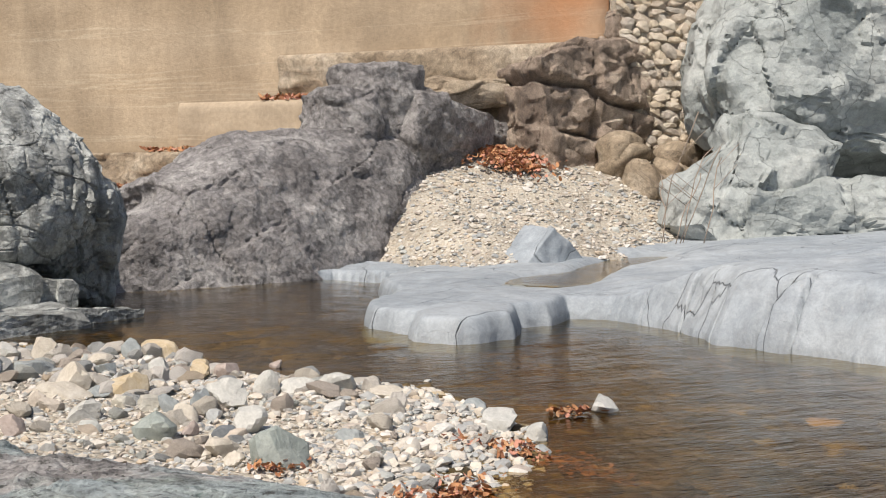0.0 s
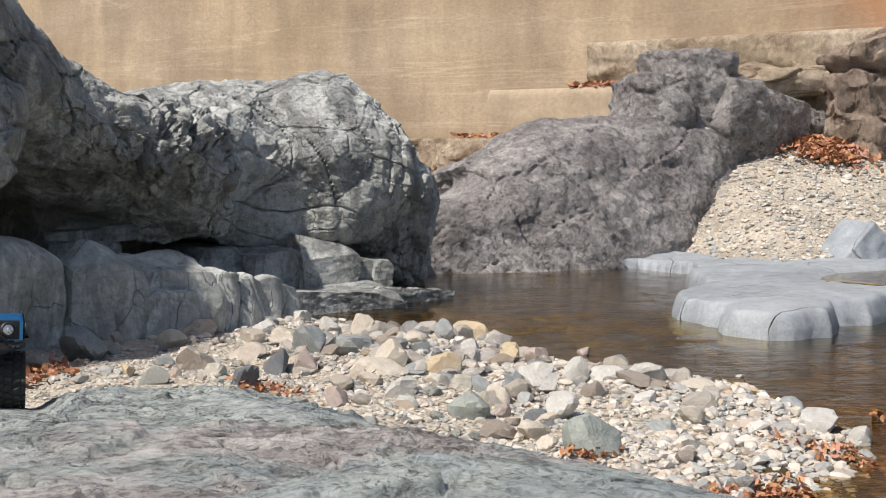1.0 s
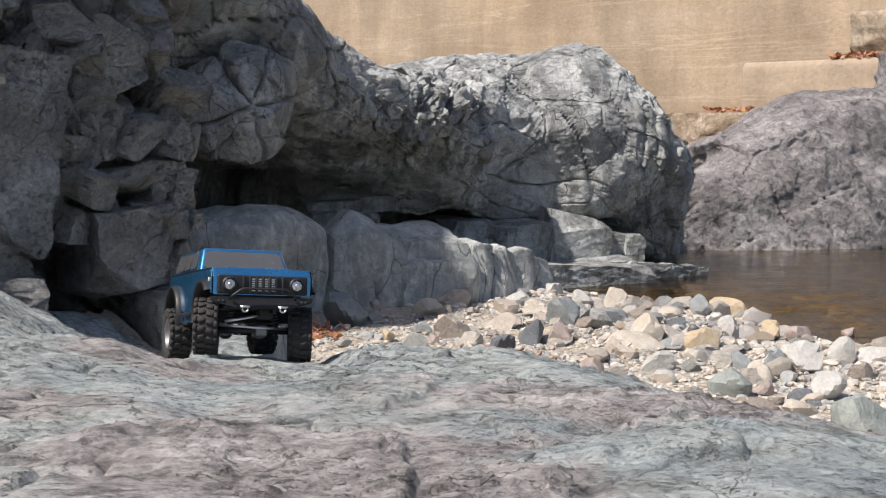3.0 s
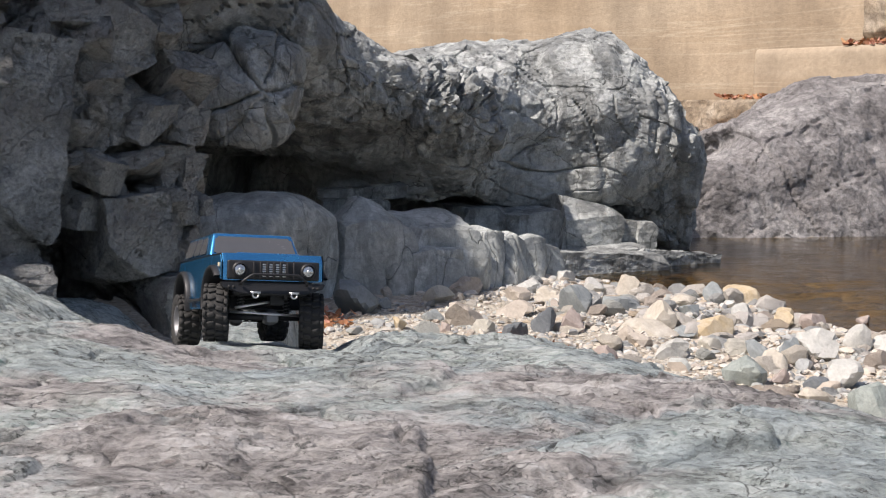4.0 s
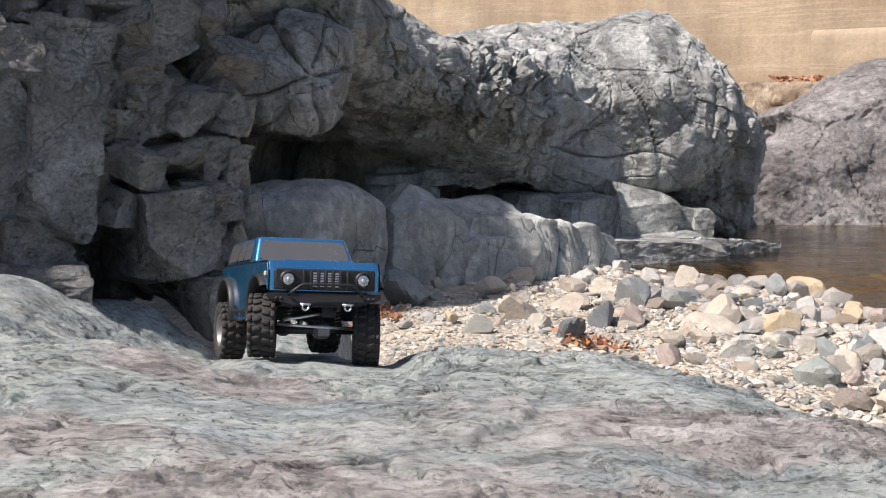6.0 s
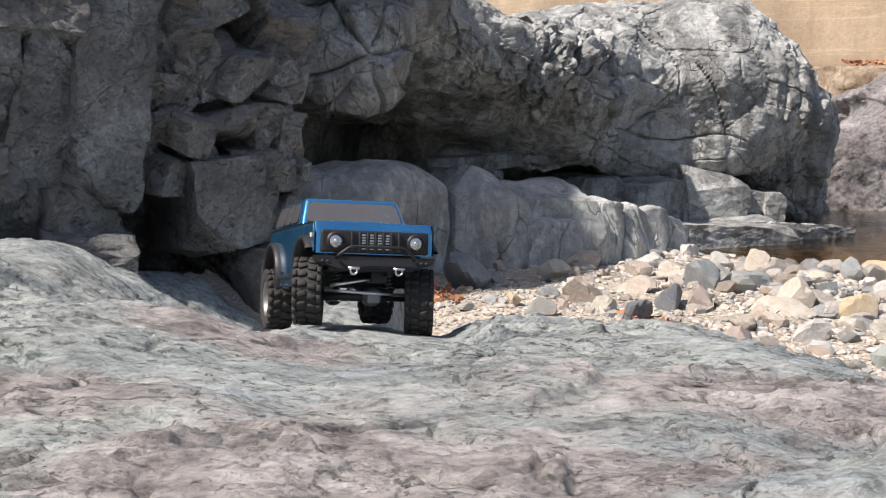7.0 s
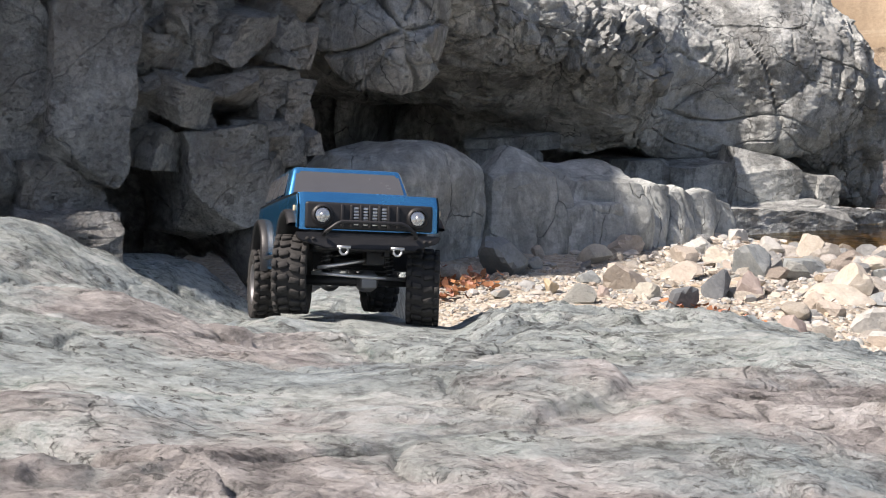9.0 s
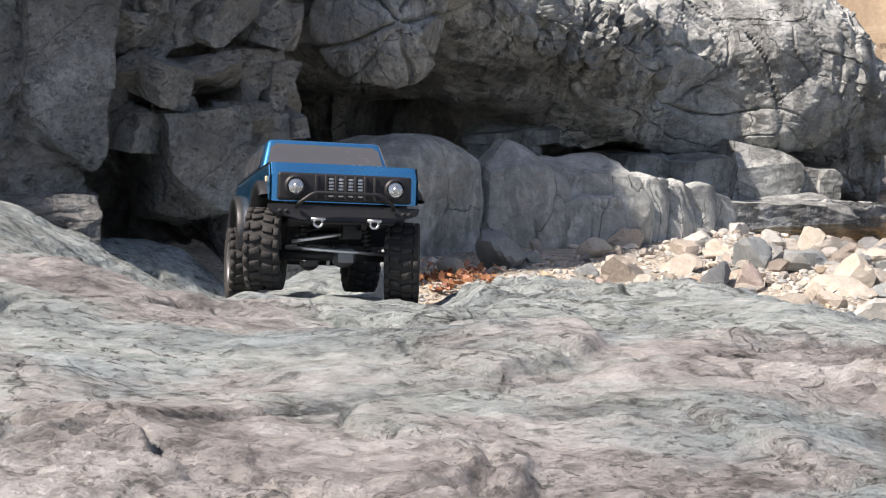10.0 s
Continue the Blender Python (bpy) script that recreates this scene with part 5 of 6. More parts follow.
def box_bm(x0, x1, y0, y1, z0, z1, bevel=0.0, seg=2, taper=None):
    """A bevelled box; taper (sx, y front shift, y back shift) narrows its top."""
    bm = bmesh.new()
    bmesh.ops.create_cube(bm, size=1)
    for v in bm.verts:
        top = v.co.z > 0
        x = x0 + (v.co.x + 0.5) * (x1 - x0)
        y = y0 + (v.co.y + 0.5) * (y1 - y0)
        z = z0 + (v.co.z + 0.5) * (z1 - z0)
        if taper and top:
            x = (x - (x0 + x1) / 2) * taper[0] + (x0 + x1) / 2
            y += taper[1] if v.co.y < 0 else taper[2]
        v.co = (x, y, z)
    if bevel:
        bmesh.ops.bevel(bm, geom=list(bm.edges), offset=bevel, segments=seg, affect="EDGES", profile=0.6)
    for f in bm.faces:
        f.smooth = bool(bevel)
    return bm


def tube_bm(points, radius, seg=10):
    """A round bar along points."""
    bm = bmesh.new()
    pts = [Vector(p) for p in points]
    rings = []
    for i, p in enumerate(pts):
        way = (pts[min(i + 1, len(pts) - 1)] - pts[max(i - 1, 0)]).normalized()
        q = way.to_track_quat("Z", "Y")
        rings.append([bm.verts.new(p + q @ Vector((radius * math.cos(a), radius * math.sin(a), 0))) for a in [6.28319 * s / seg for s in range(seg)]])
    for a, b in zip(rings, rings[1:]):
        for s in range(seg):
            f = bm.faces.new((a[s], a[(s + 1) % seg], b[(s + 1) % seg], b[s]))
            f.smooth = True
    bm.faces.new(rings[0][::-1])
    bm.faces.new(rings[-1])
    return bm


def lathe_bm(profile, seg=40, axis="X"):
    """A turned form; profile rows of (along the axis, radius)."""
    bm = bmesh.new()
    rings = []
    for s in range(seg):
        c, q = math.cos(6.28319 * s / seg), math.sin(6.28319 * s / seg)
        rings.append([bm.verts.new((a, r * c, r * q) if axis == "X" else (r * c, a, r * q)) for a, r in profile])
    for s in range(seg):
        for i in range(len(profile) - 1):
            a, b = rings[s], rings[(s + 1) % seg]
            f = bm.faces.new((a[i], a[i + 1], b[i + 1], b[i]))
            f.smooth = True
    bmesh.ops.remove_doubles(bm, verts=bm.verts, dist=1e-6)
    bmesh.ops.recalc_face_normals(bm, faces=bm.faces)
    return bm


def join_bm(bm, other, m=None):
    me = bpy.data.meshes.new("tmp")
    other.to_mesh(me)
    other.free()
    if m is not None:
        me.transform(m)
    bm.from_mesh(me)
    bpy.data.meshes.remove(me)
    return bm


def moved(ob, m):
    ob.matrix_local = m
    return ob


truck = tagged(new("model_truck"), "blue metallic radio-controlled off-road truck with black tyres on the bedrock", "model truck")
TR, WB, TK = 0.0615, HALF_BASE, HALF_TRACK

# body shell with open wheel arches
side = [(-0.2225, 0.141), (-0.224, 0.178), (-0.214, 0.196), (-0.05, 0.198), (0.215, 0.198), (0.229, 0.186), (0.229, 0.134), (0.222, 0.130)]
for cy in (WB, -WB):
    if cy < 0:
        side.append((WB - 0.069, 0.086))
        side.append((-WB + 0.069, 0.086))
    for a in (range(30, 181, 15) if cy > 0 else range(0, 136, 15)):
        side.append((cy + 0.069 * math.cos(radians(a)), 0.106 + 0.062 * math.sin(radians(a))))
bm = bmesh.new()
left = [bm.verts.new((-0.097, y, z)) for y, z in side]
right = [bm.verts.new((0.097, y, z)) for y, z in side]
bm.faces.new(left)
bm.faces.new(right[::-1])
for i in range(len(side)):
    j = (i + 1) % len(side)
    bm.faces.new((left[j], left[i], right[i], right[j]))
bmesh.ops.recalc_face_normals(bm, faces=bm.faces)
rim_edges = [e for e in bm.edges if all(v.co.z > 0.12 and abs(v.co.x) > 0.09 for v in e.verts) and abs(e.verts[0].co.x - e.verts[1].co.x) < 0.01]
top_edges = [e for e in rim_edges if min(v.co.z for v in e.verts) > 0.17 or min(abs(v.co.y) for v in e.verts) > 0.21]
bmesh.ops.bevel(bm, geom=top_edges, offset=0.009, segments=3, affect="EDGES", profile=0.6)
bmesh.ops.triangulate(bm, faces=[f for f in bm.faces if len(f.verts) > 4])
body = part("body", bm, BLUE, truck, "blue metallic body shell")
body.data.materials.append(BLACK)
for f in body.data.polygons:
    f.material_index = int(abs(f.normal.x) < 0.5 and f.center.z < 0.172 and -0.216 < f.center.y < 0.222)
bm = bmesh.new()
for x_ in (-0.0955, 0.0955):
    bm.faces.new([bm.verts.new((x_, y_, z_)) for y_, z_ in side])
bmesh.ops.solidify(bm, geom=list(bm.faces), thickness=0.0006)
part("inner_liner", bm, BLACK, body)
part("hood_rise", box_bm(-0.066, 0.066, -0.19, -0.06, 0.192, 0.2005, 0.004, 2, (0.9, 0.01, 0)), BLUE, body)
part("cab", box_bm(-0.0905, 0.0905, -0.072, 0.214, 0.196, 0.249, 0.007, 3, (0.87, 0.030, -0.008)), BLUE, body, "blue cab with flat roof")
# windows, a little proud of the cab
bm = bmesh.new()
bm.faces.new([bm.verts.new(v) for v in ((-0.0815, -0.0705, 0.2020), (0.0815, -0.0705, 0.2020), (0.0745, -0.0466, 0.2420), (-0.0745, -0.0466, 0.2420))])
bmesh.ops.bevel(bm, geom=list(bm.verts), offset=0.005, segments=3, affect="VERTICES")
bmesh.ops.solidify(bm, geom=list(bm.faces), thickness=0.0012)
part("windshield", bm, GLASS, truck, "dark smoked windshield")
for s in (-1, 1):
    for y0, y1 in ((-0.035, 0.030), (0.038, 0.095), (0.103, 0.195)):
        bm = bmesh.new()
        y2 = y0 + (0.024 if y0 < 0 else 0)
        bm.faces.new([bm.verts.new(v) for v in ((s * 0.0912, y0, 0.204), (s * 0.0912, y1, 0.204), (s * 0.0815, y1, 0.2410), (s * 0.0815, y2, 0.2410))])
        bmesh.ops.bevel(bm, geom=list(bm.verts), offset=0.004, segments=2, affect="VERTICES")
        bmesh.ops.solidify(bm, geom=list(bm.faces), thickness=0.001 * s)
        part("side_window", bm, GLASS, truck)
    for cy in (WB, -WB):
        bm = bmesh.new()
        rows = []
        for a in (range(0, 199, 6) if cy > 0 else range(-18, 139, 6)):
            c, q = math.cos(radians(a)), math.sin(radians(a))
            rows.append([bm.verts.new((s * x, cy + (0.067 + r) * c, 0.104 + (0.062 + r) * q)) for x, r in ((0.090, 0.0005), (0.105, 0.0005), (0.108, 0.003), (0.105, 0.007), (0.0965, 0.008))])
        for a, b in zip(rows, rows[1:]):
            for i in range(4):
                bm.faces.new((a[i], a[i + 1], b[i + 1], b[i])).smooth = True
        bmesh.ops.recalc_face_normals(bm, faces=bm.faces)
        part("fender_flare", bm, BLACK, truck)
    part("rock_slider", tube_bm([(s * 0.10, -0.075, 0.112), (s * 0.104, -0.06, 0.104), (s * 0.104, 0.06, 0.104), (s * 0.10, 0.075, 0.112)], 0.0035), BLACK, truck)
    part("turn_lamp", box_bm(s * 0.0985 - 0.0015, s * 0.0985 + 0.0015, -0.214, -0.205, 0.168, 0.176, 0.001), AMBER, truck)

# nose: black grille panel, bars, inserts and lamps
nose = part("grille", box_bm(-0.086, 0.086, -0.2285, -0.215, 0.1425, 0.1815, 0.004, 3), BLACK, truck, "black grille panel")
for i in range(7):
    x = -0.0375 + i * 0.0125
    part("grille_bar", box_bm(x - 0.0022, x + 0.0022, -0.2325, -0.226, 0.1455, 0.1785, 0.0012), BLACK, nose)
for i in range(4):
    x = -0.01875 + i * 0.0125
    ins = bmesh.new()
    for k in range(6):
        join_bm(ins, box_bm(x - 0.0034, x + 0.0034, -0.2302, -0.2275, 0.149 + k * 0.0046, 0.1522 + k * 0.0046, 0.0004, 1))
    part("grille_insert", ins, STEEL, nose, "silver mesh grille insert")
for s in (-1, 1):
    lamp = moved(part("headlight", lathe_bm([(-0.001, 0.0001), (0.0, 0.0155), (0.0035, 0.0165), (0.006, 0.0150), (0.007, 0.0125)], 32, "Y"), BLACK, truck, "round headlight with clear lens"), pose(s * 0.064, -0.2275, 0.162, 0, 0, 180))
    part("lens", lathe_bm([(0.0075, 0.0001), (0.0072, 0.004), (0.0062, 0.009), (0.0045, 0.0128), (0.003, 0.0132)], 28, "Y"), LENS, lamp, "clear glass headlight lens")
    part("reflector", lathe_bm([(0.0078, 0.0040), (0.0092, 0.0030), (0.0095, 0.0001)], 16, "Y"), STEEL, lamp)

# bumper, bull bar, shackles
bm = bmesh.new()
outline = [(-0.098, 0.137), (0.098, 0.137), (0.094, 0.126), (0.058, 0.114), (-0.058, 0.114), (-0.094, 0.126)]
fr = [bm.verts.new((x, -0.238 + abs(x) * 0.10, z)) for x, z in outline]
bk = [bm.verts.new((x, -0.212, z)) for x, z in outline]
bm.faces.new(fr)
bm.faces.new(bk[::-1])
for i in range(6):
    bm.faces.new((fr[(i + 1) % 6], fr[i], bk[i], bk[(i + 1) % 6]))
bmesh.ops.recalc_face_normals(bm, faces=bm.faces)
bmesh.ops.bevel(bm, geom=list(bm.edges), offset=0.0015, segments=2, affect="EDGES")
bumper = part("front_bumper", bm, BLACK, truck, "black angled front bumper")
part("bull_bar", tube_bm([(-0.062, -0.232, 0.133), (-0.060, -0.240, 0.138), (-0.046, -0.243, 0.150), (-0.040, -0.243, 0.153), (0.040, -0.243, 0.153), (0.046, -0.243, 0.150), (0.060, -0.240, 0.138), (0.062, -0.232, 0.133)], 0.0028), BLACK, bumper)
for s in (-1, 1):
    for x in (0.075, 0.083):
        part("bumper_hole", lathe_bm([(-0.0005, 0.0001), (-0.0005, 0.0026), (0.001, 0.0026)], 14, "Y"), RUBBER, bumper).matrix_local = pose(s * x, -0.2305, 0.1275)
    x = s * 0.036
    ring = [(x + 0.0055 * math.cos(a), -0.2395, 0.112 + 0.0062 * math.sin(a)) for a in [radians(t) for t in range(150, 391, 20)]]
    shackle = part("shackle", tube_bm(ring, 0.0017, 8), STEEL, bumper, "silver tow shackle")
    part("pin", tube_bm([(x - 0.009, -0.2395, 0.1165), (x + 0.009, -0.2395, 0.1165)], 0.0022, 8), STEEL, shackle)
part("rear_bumper", box_bm(-0.09, 0.09, 0.222, 0.240, 0.118, 0.134, 0.003), BLACK, truck)

# frame, axles, links, shocks
part("chassis", join_bm(join_bm(box_bm(-0.030, 0.030, -0.10, 0.12, 0.082, 0.10, 0.004), box_bm(-0.036, -0.028, -0.205, 0.215, 0.098, 0.118, 0.001)), box_bm(0.028, 0.036, -0.205, 0.215, 0.098, 0.118, 0.001)), BLACK, truck)
part("inner_body", box_bm(-0.070, 0.070, -0.206, 0.22, 0.112, 0.186, 0.004), BLACK, truck)
for cy in (-WB, WB):
    axle = part("axle", tube_bm([(-0.09, cy, TR), (0.09, cy, TR)], 0.0075, 12), BLACK, truck)
    part("diff_housing", join_bm(lathe_bm([(-0.019, 0.0001), (-0.017, 0.010), (-0.009, 0.017), (0.009, 0.017), (0.017, 0.010), (0.019, 0.0001)], 20, "Y"), box_bm(-0.012, 0.012, -0.021, -0.014, -0.011, 0.011, 0.002)), GREYMETAL, axle, "grey differential housing").matrix_local = pose(0.012, cy, TR)
    for s in (-1, 1):
        shock = part("shock", tube_bm([(s * 0.052, cy + 0.012, 0.062), (s * 0.043, cy + 0.012, 0.135)], 0.0048, 10), BLACK, truck)
        coil = [(s * (0.052 - 0.009 * t / 60) + 0.0078 * math.cos(t * 0.9), cy + 0.012 + 0.0078 * math.sin(t * 0.9), 0.068 + 0.055 * t / 60) for t in range(61)]
        part("spring", tube_bm(coil, 0.0011, 5), GREYMETAL, shock)
        part("link", tube_bm([(s * 0.045, cy, TR - 0.006), (s * 0.028, cy * 0.35, 0.084)], 0.0034, 8), STEEL, truck)
part("steering_link", tube_bm([(-0.076, -WB - 0.020, TR + 0.010), (0.072, -WB - 0.020, TR + 0.003)], 0.0030, 10), STEEL, truck, "polished steering link")
part("drag_link", tube_bm([(-0.068, -WB - 0.026, TR + 0.018), (0.022, -WB - 0.018, TR + 0.034)], 0.0030, 10), STEEL, truck, "polished drag link")
part("servo", box_bm(0.005, 0.034, -WB - 0.028, -WB + 0.004, TR + 0.024, TR + 0.046, 0.002), BLACK, truck)
part("drive_shaft", tube_bm([(0.012, -WB + 0.018, TR), (0.0, -0.03, 0.088)], 0.0042, 10), GREYMETAL, truck)

# wheels: tyre with lugs, rim
tyre = lathe_bm([(-0.0165, 0.031), (-0.0215, 0.036), (-0.0225, 0.044), (-0.0205, 0.0505), (-0.016, 0.0525), (0.0, 0.0530), (0.016, 0.0525), (0.0205, 0.0505), (0.0225, 0.044), (0.0215, 0.036), (0.0165, 0.031)], 48)
mid_lug, side_lug = (bpy.data.meshes.new("lug") for _ in range(2))
for me_, b_ in ((mid_lug, box_bm(0.0008, 0.0140, -0.0046, 0.0036, 0.0505, 0.0568, 0.001, 1)), (side_lug, box_bm(0.0145, 0.0228, -0.0060, 0.0048, 0.0440, 0.0562, 0.001, 1, (0.8, 0, 0)))):
    b_.to_mesh(me_)
    b_.free()
    me_.materials.append(RUBBER)


def tread(wheel):
    """Lugs of one tyre: two staggered rows on the crown and one on each shoulder."""
    for i in range(20):
        for s, da in ((-1, 0.0), (1, 0.157)):
            m = Matrix.Rotation(6.28319 * i / 20 + da, 4, "X")
            for me_, at_ in ((mid_lug, pose(0 if s > 0 else -0.0148, 0, 0, 0, 0, 14 * s)), (side_lug, pose(0, 0, 0, 0, 0, 0 if s > 0 else 180))):
                lug = new("lug", me_)
                lug.parent = wheel
                lug.matrix_local = m @ at_


wheel_me = None
for cy in (-WB, WB):
    for s in (-1, 1):
        if wheel_me is None:
            w = part("tyre", tyre, RUBBER, truck, "chunky black off-road tyre")
            wheel_me = w.data
            rim_bm = lathe_bm([(0.004, 0.0001), (0.006, 0.008), (0.010, 0.010), (0.0105, 0.014), (0.006, 0.020), (0.008, 0.027), (0.0185, 0.0295), (0.0205, 0.0330), (0.0165, 0.0335), (-0.016, 0.0325), (-0.0165, 0.030), (-0.004, 0.028), (-0.004, 0.0001)], 36)
            for b in range(8):
                t = 6.28319 * b / 8
                join_bm(rim_bm, box_bm(0.006, 0.012, -0.003, 0.003, 0.012, 0.027, 0.001, 1), Matrix.Rotation(t, 4, "X"))
            r_ = part("rim", rim_bm, GREYMETAL, w, "grey spoked rim")
            rim_me = r_.data
        else:
            w = solid("tyre", wheel_me, RUBBER, "chunky black off-road tyre", parent=truck)
            r_ = solid("rim", rim_me, GREYMETAL, "grey spoked rim", parent=w)
        tread(w)
        w.matrix_local = pose(s * TK, cy, TR, 31 * s + 17 * (cy > 0), 0, (0 if s > 0 else 180) + (-15 if cy < 0 else 0)) @ Matrix.Diagonal((1.12, 1.05, 1.05, 1))


LIFT = -0.007
for ob in truck.children:
    if ob.name.split(".")[0] in ("body", "windshield", "side_window", "fender_flare", "rock_slider", "turn_lamp", "grille", "headlight", "front_bumper", "rear_bumper", "inner_body"):
        keep = Matrix.Diagonal((1, 1, 1, 1) if ob.name.startswith("headlight") else (1.11, 1, 1, 1))
        at_ = ob.matrix_basis.translation.copy()
        ob.matrix_basis = Matrix.Translation((at_.x * 1.11, at_.y, at_.z + LIFT)) @ keep @ Matrix.Translation(-at_) @ ob.matrix_basis


for ob in truck.children:
    if ob.name.split(".")[0] == "tyre":
        ob.location.z -= 0.0743 * ob.location.x * (-ob.location.y / WB)

# it leans and points its nose up with the rock below it
lean_, pitch_ = math.atan(0.0743), math.atan(-0.160)
truck.matrix_world = Matrix.Translation((TRUCK_AT[0], TRUCK_AT[1], 0.754)) @ Matrix.Rotation(radians(TRUCK_YAW), 4, "Z") @ Matrix.Rotation(pitch_, 4, "X") @ Matrix.Rotation(lean_, 4, "Y")

# ---- leaf litter, twigs, red pebbles ----
def mat_leaf():
    m = Mat("dry_leaf", 0.75)
    col = m.ramp(m.island(), [(0, (0.30, 0.13, 0.06)), (0.25, (0.42, 0.20, 0.09)), (0.45, (0.50, 0.24, 0.17)), (0.65, (0.24, 0.10, 0.05)), (0.85, (0.48, 0.28, 0.15))], "CONSTANT")
    return m.done(m.mix(0.4, col, m.ramp(m.noise(60, 4), [(0.3, 0.3), (0.7, 0.7)]), "OVERLAY"))


LEAF = mat_leaf()


def leaf_litter(name, n, place, size, label, k):
    """Curled dry leaves, each a bent six-sided blade, strewn in one mesh."""
    r = np.random.default_rng(k)
    vs, fs = [], []
    blade = np.array([(-1, 0, 0.15), (-0.4, 0.45, 0), (0.5, 0.4, 0.05), (1, 0, 0.25), (0.5, -0.4, 0.05), (-0.4, -0.45, 0)])
    for i in range(n):
        c = np.array(place(r))
        e = np.array(Euler((r.uniform(-0.9, 0.9), r.uniform(-0.9, 0.9), r.uniform(0, 6.28))).to_matrix())
        s = size * r.uniform(0.6, 1.3)
        vs.append((blade * s * np.array([1, 1, r.uniform(0.5, 2)])) @ e.T + c)
        b = i * 6
        fs += [(b, b + 1, b + 5, b + 5), (b + 1, b + 2, b + 4, b + 5), (b + 2, b + 3, b + 4, b + 4)]
    me = bpy.data.meshes.new(name)
    me.from_pydata(np.concatenate(vs).tolist(), [], [tuple(dict.fromkeys(f)) for f in fs])
    return solid(name, me, LEAF, label, "leaves", kind="stuff")


def heap(cx, cy, rx, ry, zf, turn=0.0):
    def f(r):
        a, b = r.normal(0, rx * 0.5), r.normal(0, ry * 0.5)
        x, y = cx + a * math.cos(turn) - b * math.sin(turn), cy + a * math.sin(turn) + b * math.cos(turn)
        return x, y, zf(x, y) + r.uniform(0, 0.03)
    return f


def gz1(x, y):
    return float(ground_z(np.array([x]), np.array([y]))[0]) + 0.01


def along_dam(s0, s1, off0, off1, z):
    def f(r):
        q = W0 + wdir * r.uniform(s0, s1) + wout * r.uniform(off0, off1)
        return q[0], q[1], z + r.uniform(0, 0.06)
    return f


leaf_litter("leaf_litter", 700, heap(8.55, 15.2, 0.5, 0.5, lambda x, y: gz1(x, y) + 0.10), 0.055, "heap of rusty brown dry leaves between the rocks", 11)
leaf_litter("leaf_litter", 220, along_dam(6.3, 8.3, 0.65, 1.0, 2.38), 0.06, "rusty dry leaves lying on the concrete footing", 12)
leaf_litter("leaf_litter", 260, along_dam(3.4, 5.6, 1.55, 2.1, 0.97), 0.06, "rusty dry leaves lying on the low ledge", 13)
leaf_litter("leaf_litter", 120, along_dam(4.3, 5.2, 1.0, 1.45, 1.57), 0.05, "rusty dry leaves lying on the broken ledge", 14)
leaf_litter("leaf_litter", 180, heap(-0.62, 6.9, 0.25, 0.35, gz1), 0.028, "dark red-brown leaves by the rock bench", 15)
leaf_litter("leaf_litter", 420, heap(3.0, 4.75, 0.16, 0.42, gz1, 0.5), 0.022, "wet red leaves at the water's edge", 16)
leaf_litter("leaf_litter", 420, heap(2.25, 4.2, 0.35, 0.18, gz1, 0.7), 0.022, "wet red leaves on the gravel", 17)
leaf_litter("leaf_litter", 60, heap(3.55, 5.45, 0.12, 0.06, lambda x, y: 0.015), 0.025, "pink-red wet leaves caught on stones in the river", 18)
leaf_litter("leaf_litter", 90, heap(0.55, 6.15, 0.22, 0.10, gz1), 0.022, "red-brown leaves among the stones", 19)
leaf_litter("leaf_litter", 60, heap(1.72, 4.75, 0.12, 0.08, gz1), 0.02, "orange-brown leaves under a green stone", 20)

TWIG = mat_simple("grey_twig", (0.30, 0.24, 0.19), 0.85)
bush = tagged(new("bare_bush"), "leafless grey-brown twigs of a bare bush on the slab", "bush")
rt = np.random.default_rng(31)
for i in range(6):
    x0, y0 = 8.35 + rt.uniform(-0.25, 0.25), 11.0 + rt.uniform(-0.2, 0.2)
    pts, p_ = [], np.array([x0, y0, 0.45])
    v_ = np.array([rt.uniform(-0.15, 0.55), rt.uniform(-0.2, 0.2), 1.0])
    for k in range(8):
        pts.append(tuple(p_))
        p_ = p_ + v_ * rt.uniform(0.12, 0.2)
        v_ = v_ + rt.normal(0, 0.16, 3) + np.array([0.06, 0, -0.05])
    twig = tube_bm(pts, 0.006, 5)
    for k in (3, 5):
        q_ = np.array(pts[k])
        join_bm(twig, tube_bm([tuple(q_ + np.array([s * 0.12 * d_, 0.02 * s, 0.09 * s]) ) for d_ in (rt.choice([-1, 1]),) for s in (0, 1, 2, 3)], 0.0035, 4))
    part("twig", twig, TWIG, bush)

# submerged yellow stone
v = stone_points(d3, 77, 12, 14.0, 0.04, 0.7) * np.array([0.11, 0.08, 0.04])
ob = solid("submerged_stone", raw_mesh("submerged_stone", v, f3), mat_plain_stone("yellow_bed_stone", (0.50, 0.28, 0.05), (0.66, 0.42, 0.10)), "yellow-orange stone lying under the river water", "stone")
ob.location = (4.85, 5.0, float(ground_z(np.array([4.85]), np.array([5.0]))[0]) + 0.035)

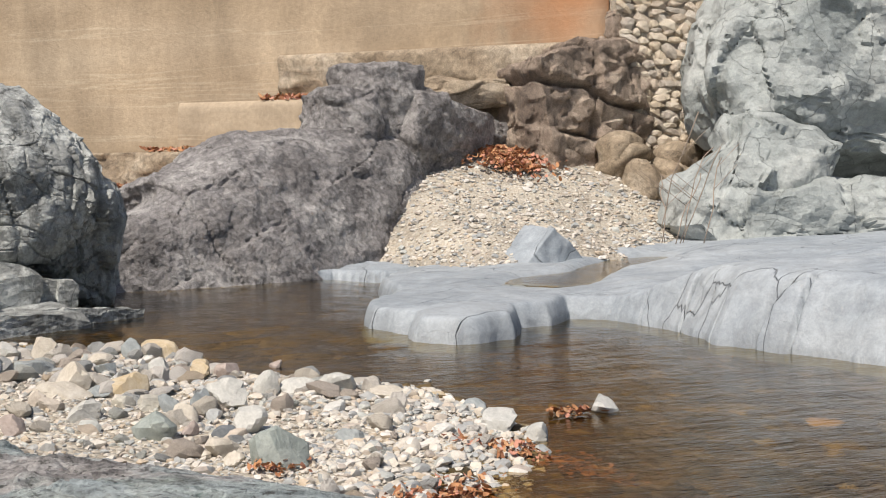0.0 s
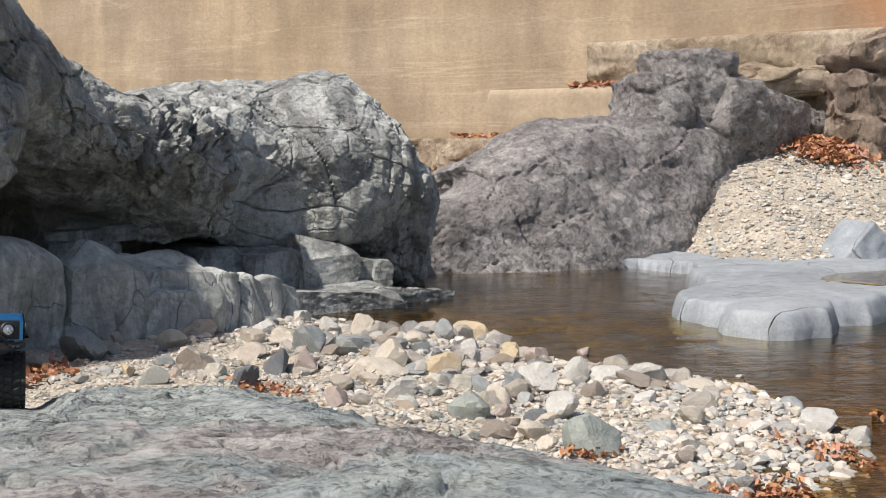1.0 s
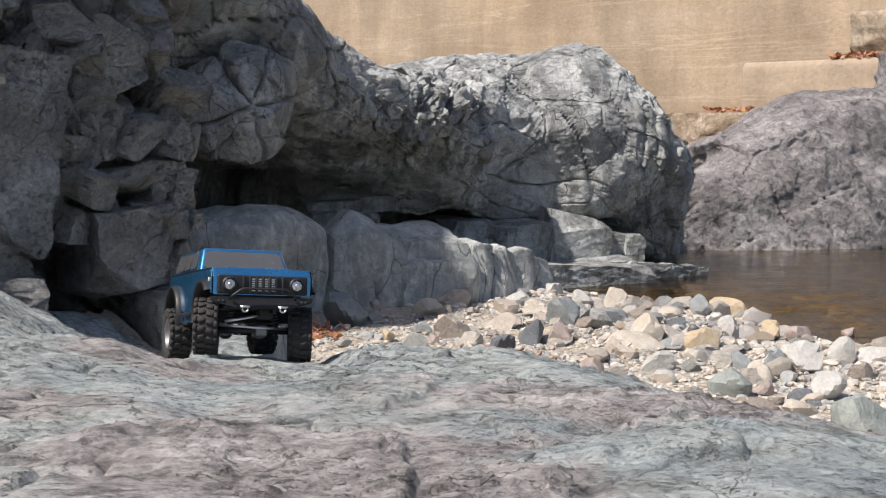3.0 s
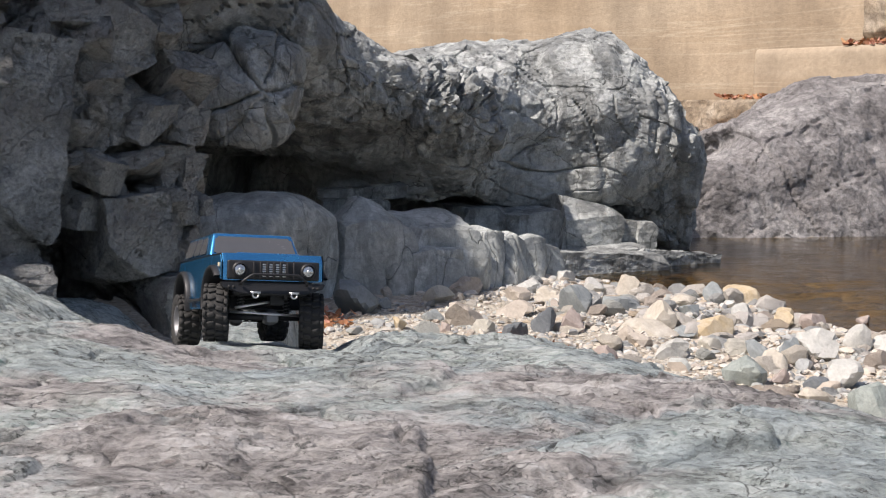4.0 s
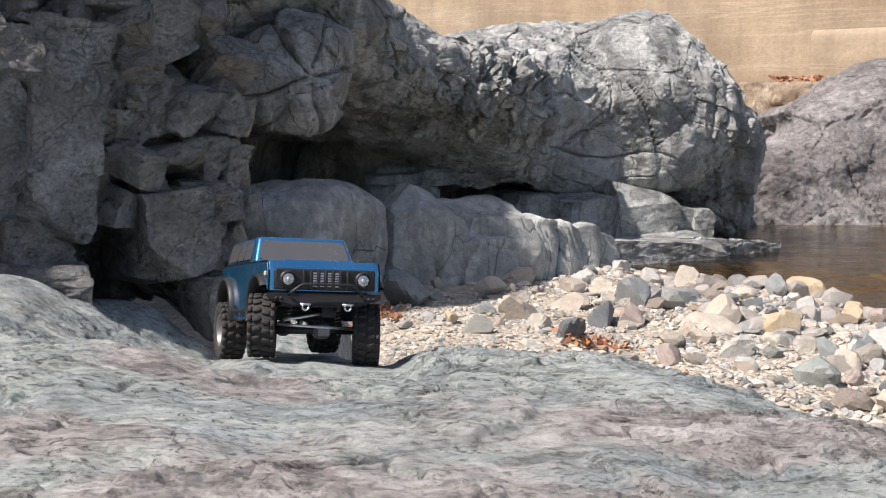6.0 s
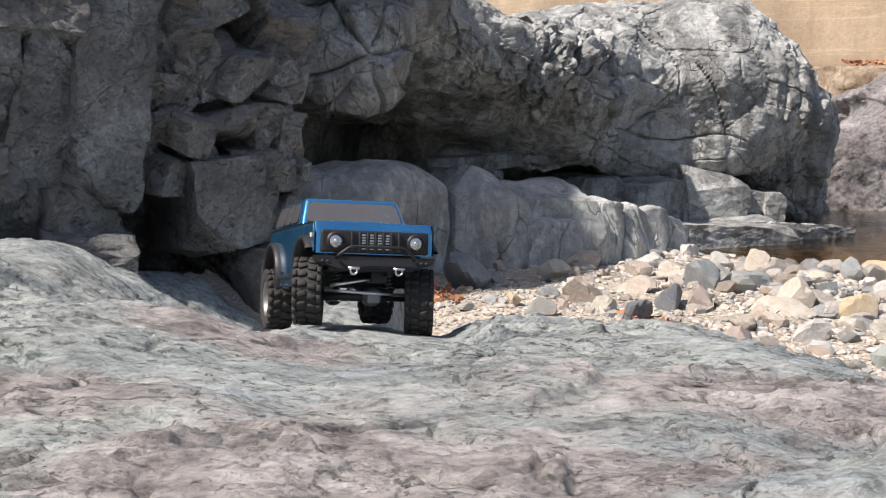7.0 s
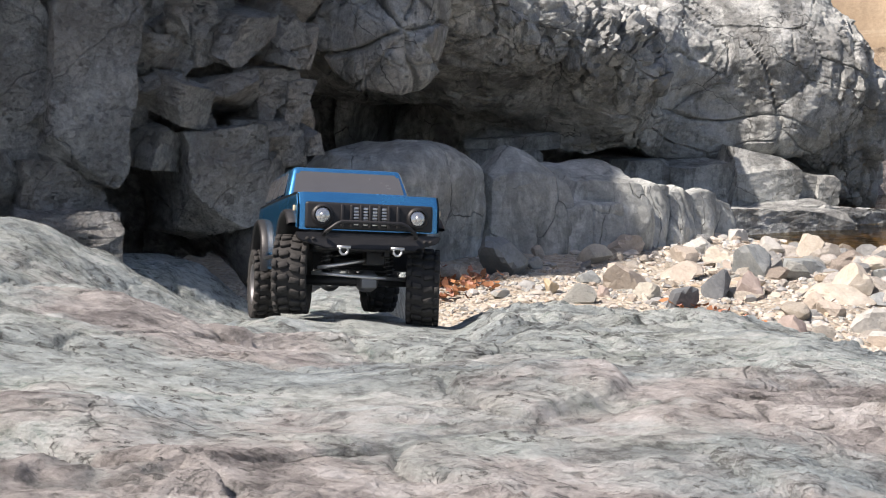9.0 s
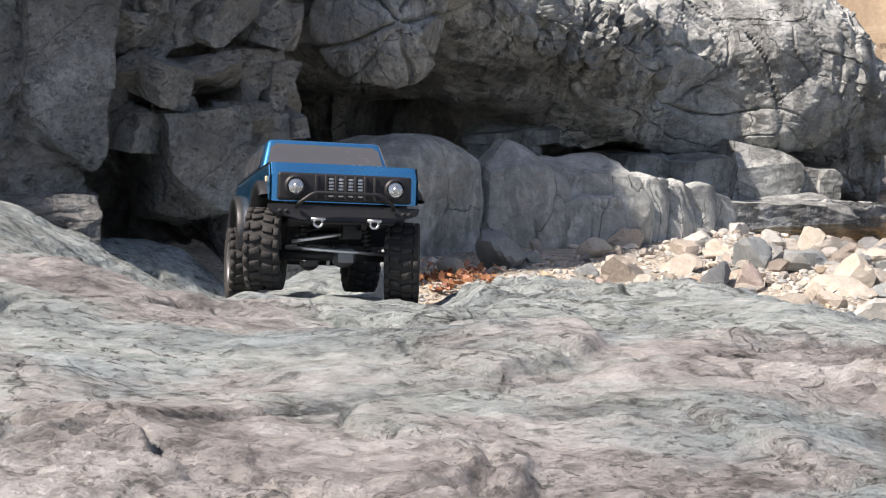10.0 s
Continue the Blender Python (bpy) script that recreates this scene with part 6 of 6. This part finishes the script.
# rubble masonry stones, sharing a few shapes
def mat_mason():
    m = Mat("masonry_stone", 0.9)
    col = m.ramp(m.own(), [(0, (0.72, 0.61, 0.47)), (0.2, (0.80, 0.71, 0.58)), (0.4, (0.66, 0.56, 0.45)), (0.6, (0.78, 0.68, 0.55)), (0.8, (0.56, 0.50, 0.43)), (0.92, (0.74, 0.67, 0.58))], "CONSTANT")
    c = m.noise(12, 6, 0.7)
    return m.done(m.mix(0.6, col, m.ramp(c, [(0.3, 0.25), (0.7, 0.75)]), "OVERLAY"), [(c, 0.03)])


MASON = mat_mason()
MS = []
db, fb = ico(1)
for k in range(10):
    boxy = db / ((np.abs(db) ** 7).sum(1) ** (1 / 7))[:, None]
    MS.append(raw_mesh("stone", 0.55 * boxy + 0.45 * stone_points(db, 700 + k, 7, 60.0, 0.08, 0.5), fb, True, 20))
    MS[-1].materials.append(MASON)
rm = np.random.default_rng(41)
zrow = 1.0
while zrow < 5.2:
    hrow = rm.uniform(0.085, 0.135)
    u0 = rm.uniform(-0.08, 0.05)
    while u0 < 2.0:
        wrow = rm.uniform(0.11, 0.30)
        q = MASON_A + ma * (u0 + wrow / 2) + mo * rm.uniform(0.0, 0.03)
        ob = new("stone", MS[int(rm.integers(10))])
        ob.parent = wall_masonry
        ob.scale = (wrow * rm.uniform(0.50, 0.62), 0.08, hrow * rm.uniform(0.60, 0.90))
        ob.rotation_euler = (rm.uniform(-0.2, 0.2), rm.normal(0.1, 0.4), math.atan2(ma[1], ma[0]) + rm.uniform(-0.15, 0.15))
        ob.location = (q[0], q[1], zrow + rm.uniform(-0.05, 0.05))
        u0 += wrow
    zrow += hrow
for i in range(9):
    v = stone_points(d3, 820 + i, 9, 60.0, 0.06, 0.45) * np.array([0.34, 0.28, 0.24]) * rm.uniform(0.7, 1.3)
    ob = solid("rubble_stone", raw_mesh("rubble_stone", v, f3), TAN, "large pale tan rubble stone at the masonry wall's foot", "stone", "rubble at the masonry wall")
    x_, y_ = 10.55 + rm.uniform(-0.2, 0.9), 14.9 + rm.uniform(-0.5, 0.4)
    ob.location = (x_, y_, gz1(x_, y_) + 0.1 + 0.08 * (i % 3))
    ob.rotation_euler = (rm.uniform(-0.4, 0.4), rm.uniform(-0.4, 0.4), rm.uniform(0, 6))
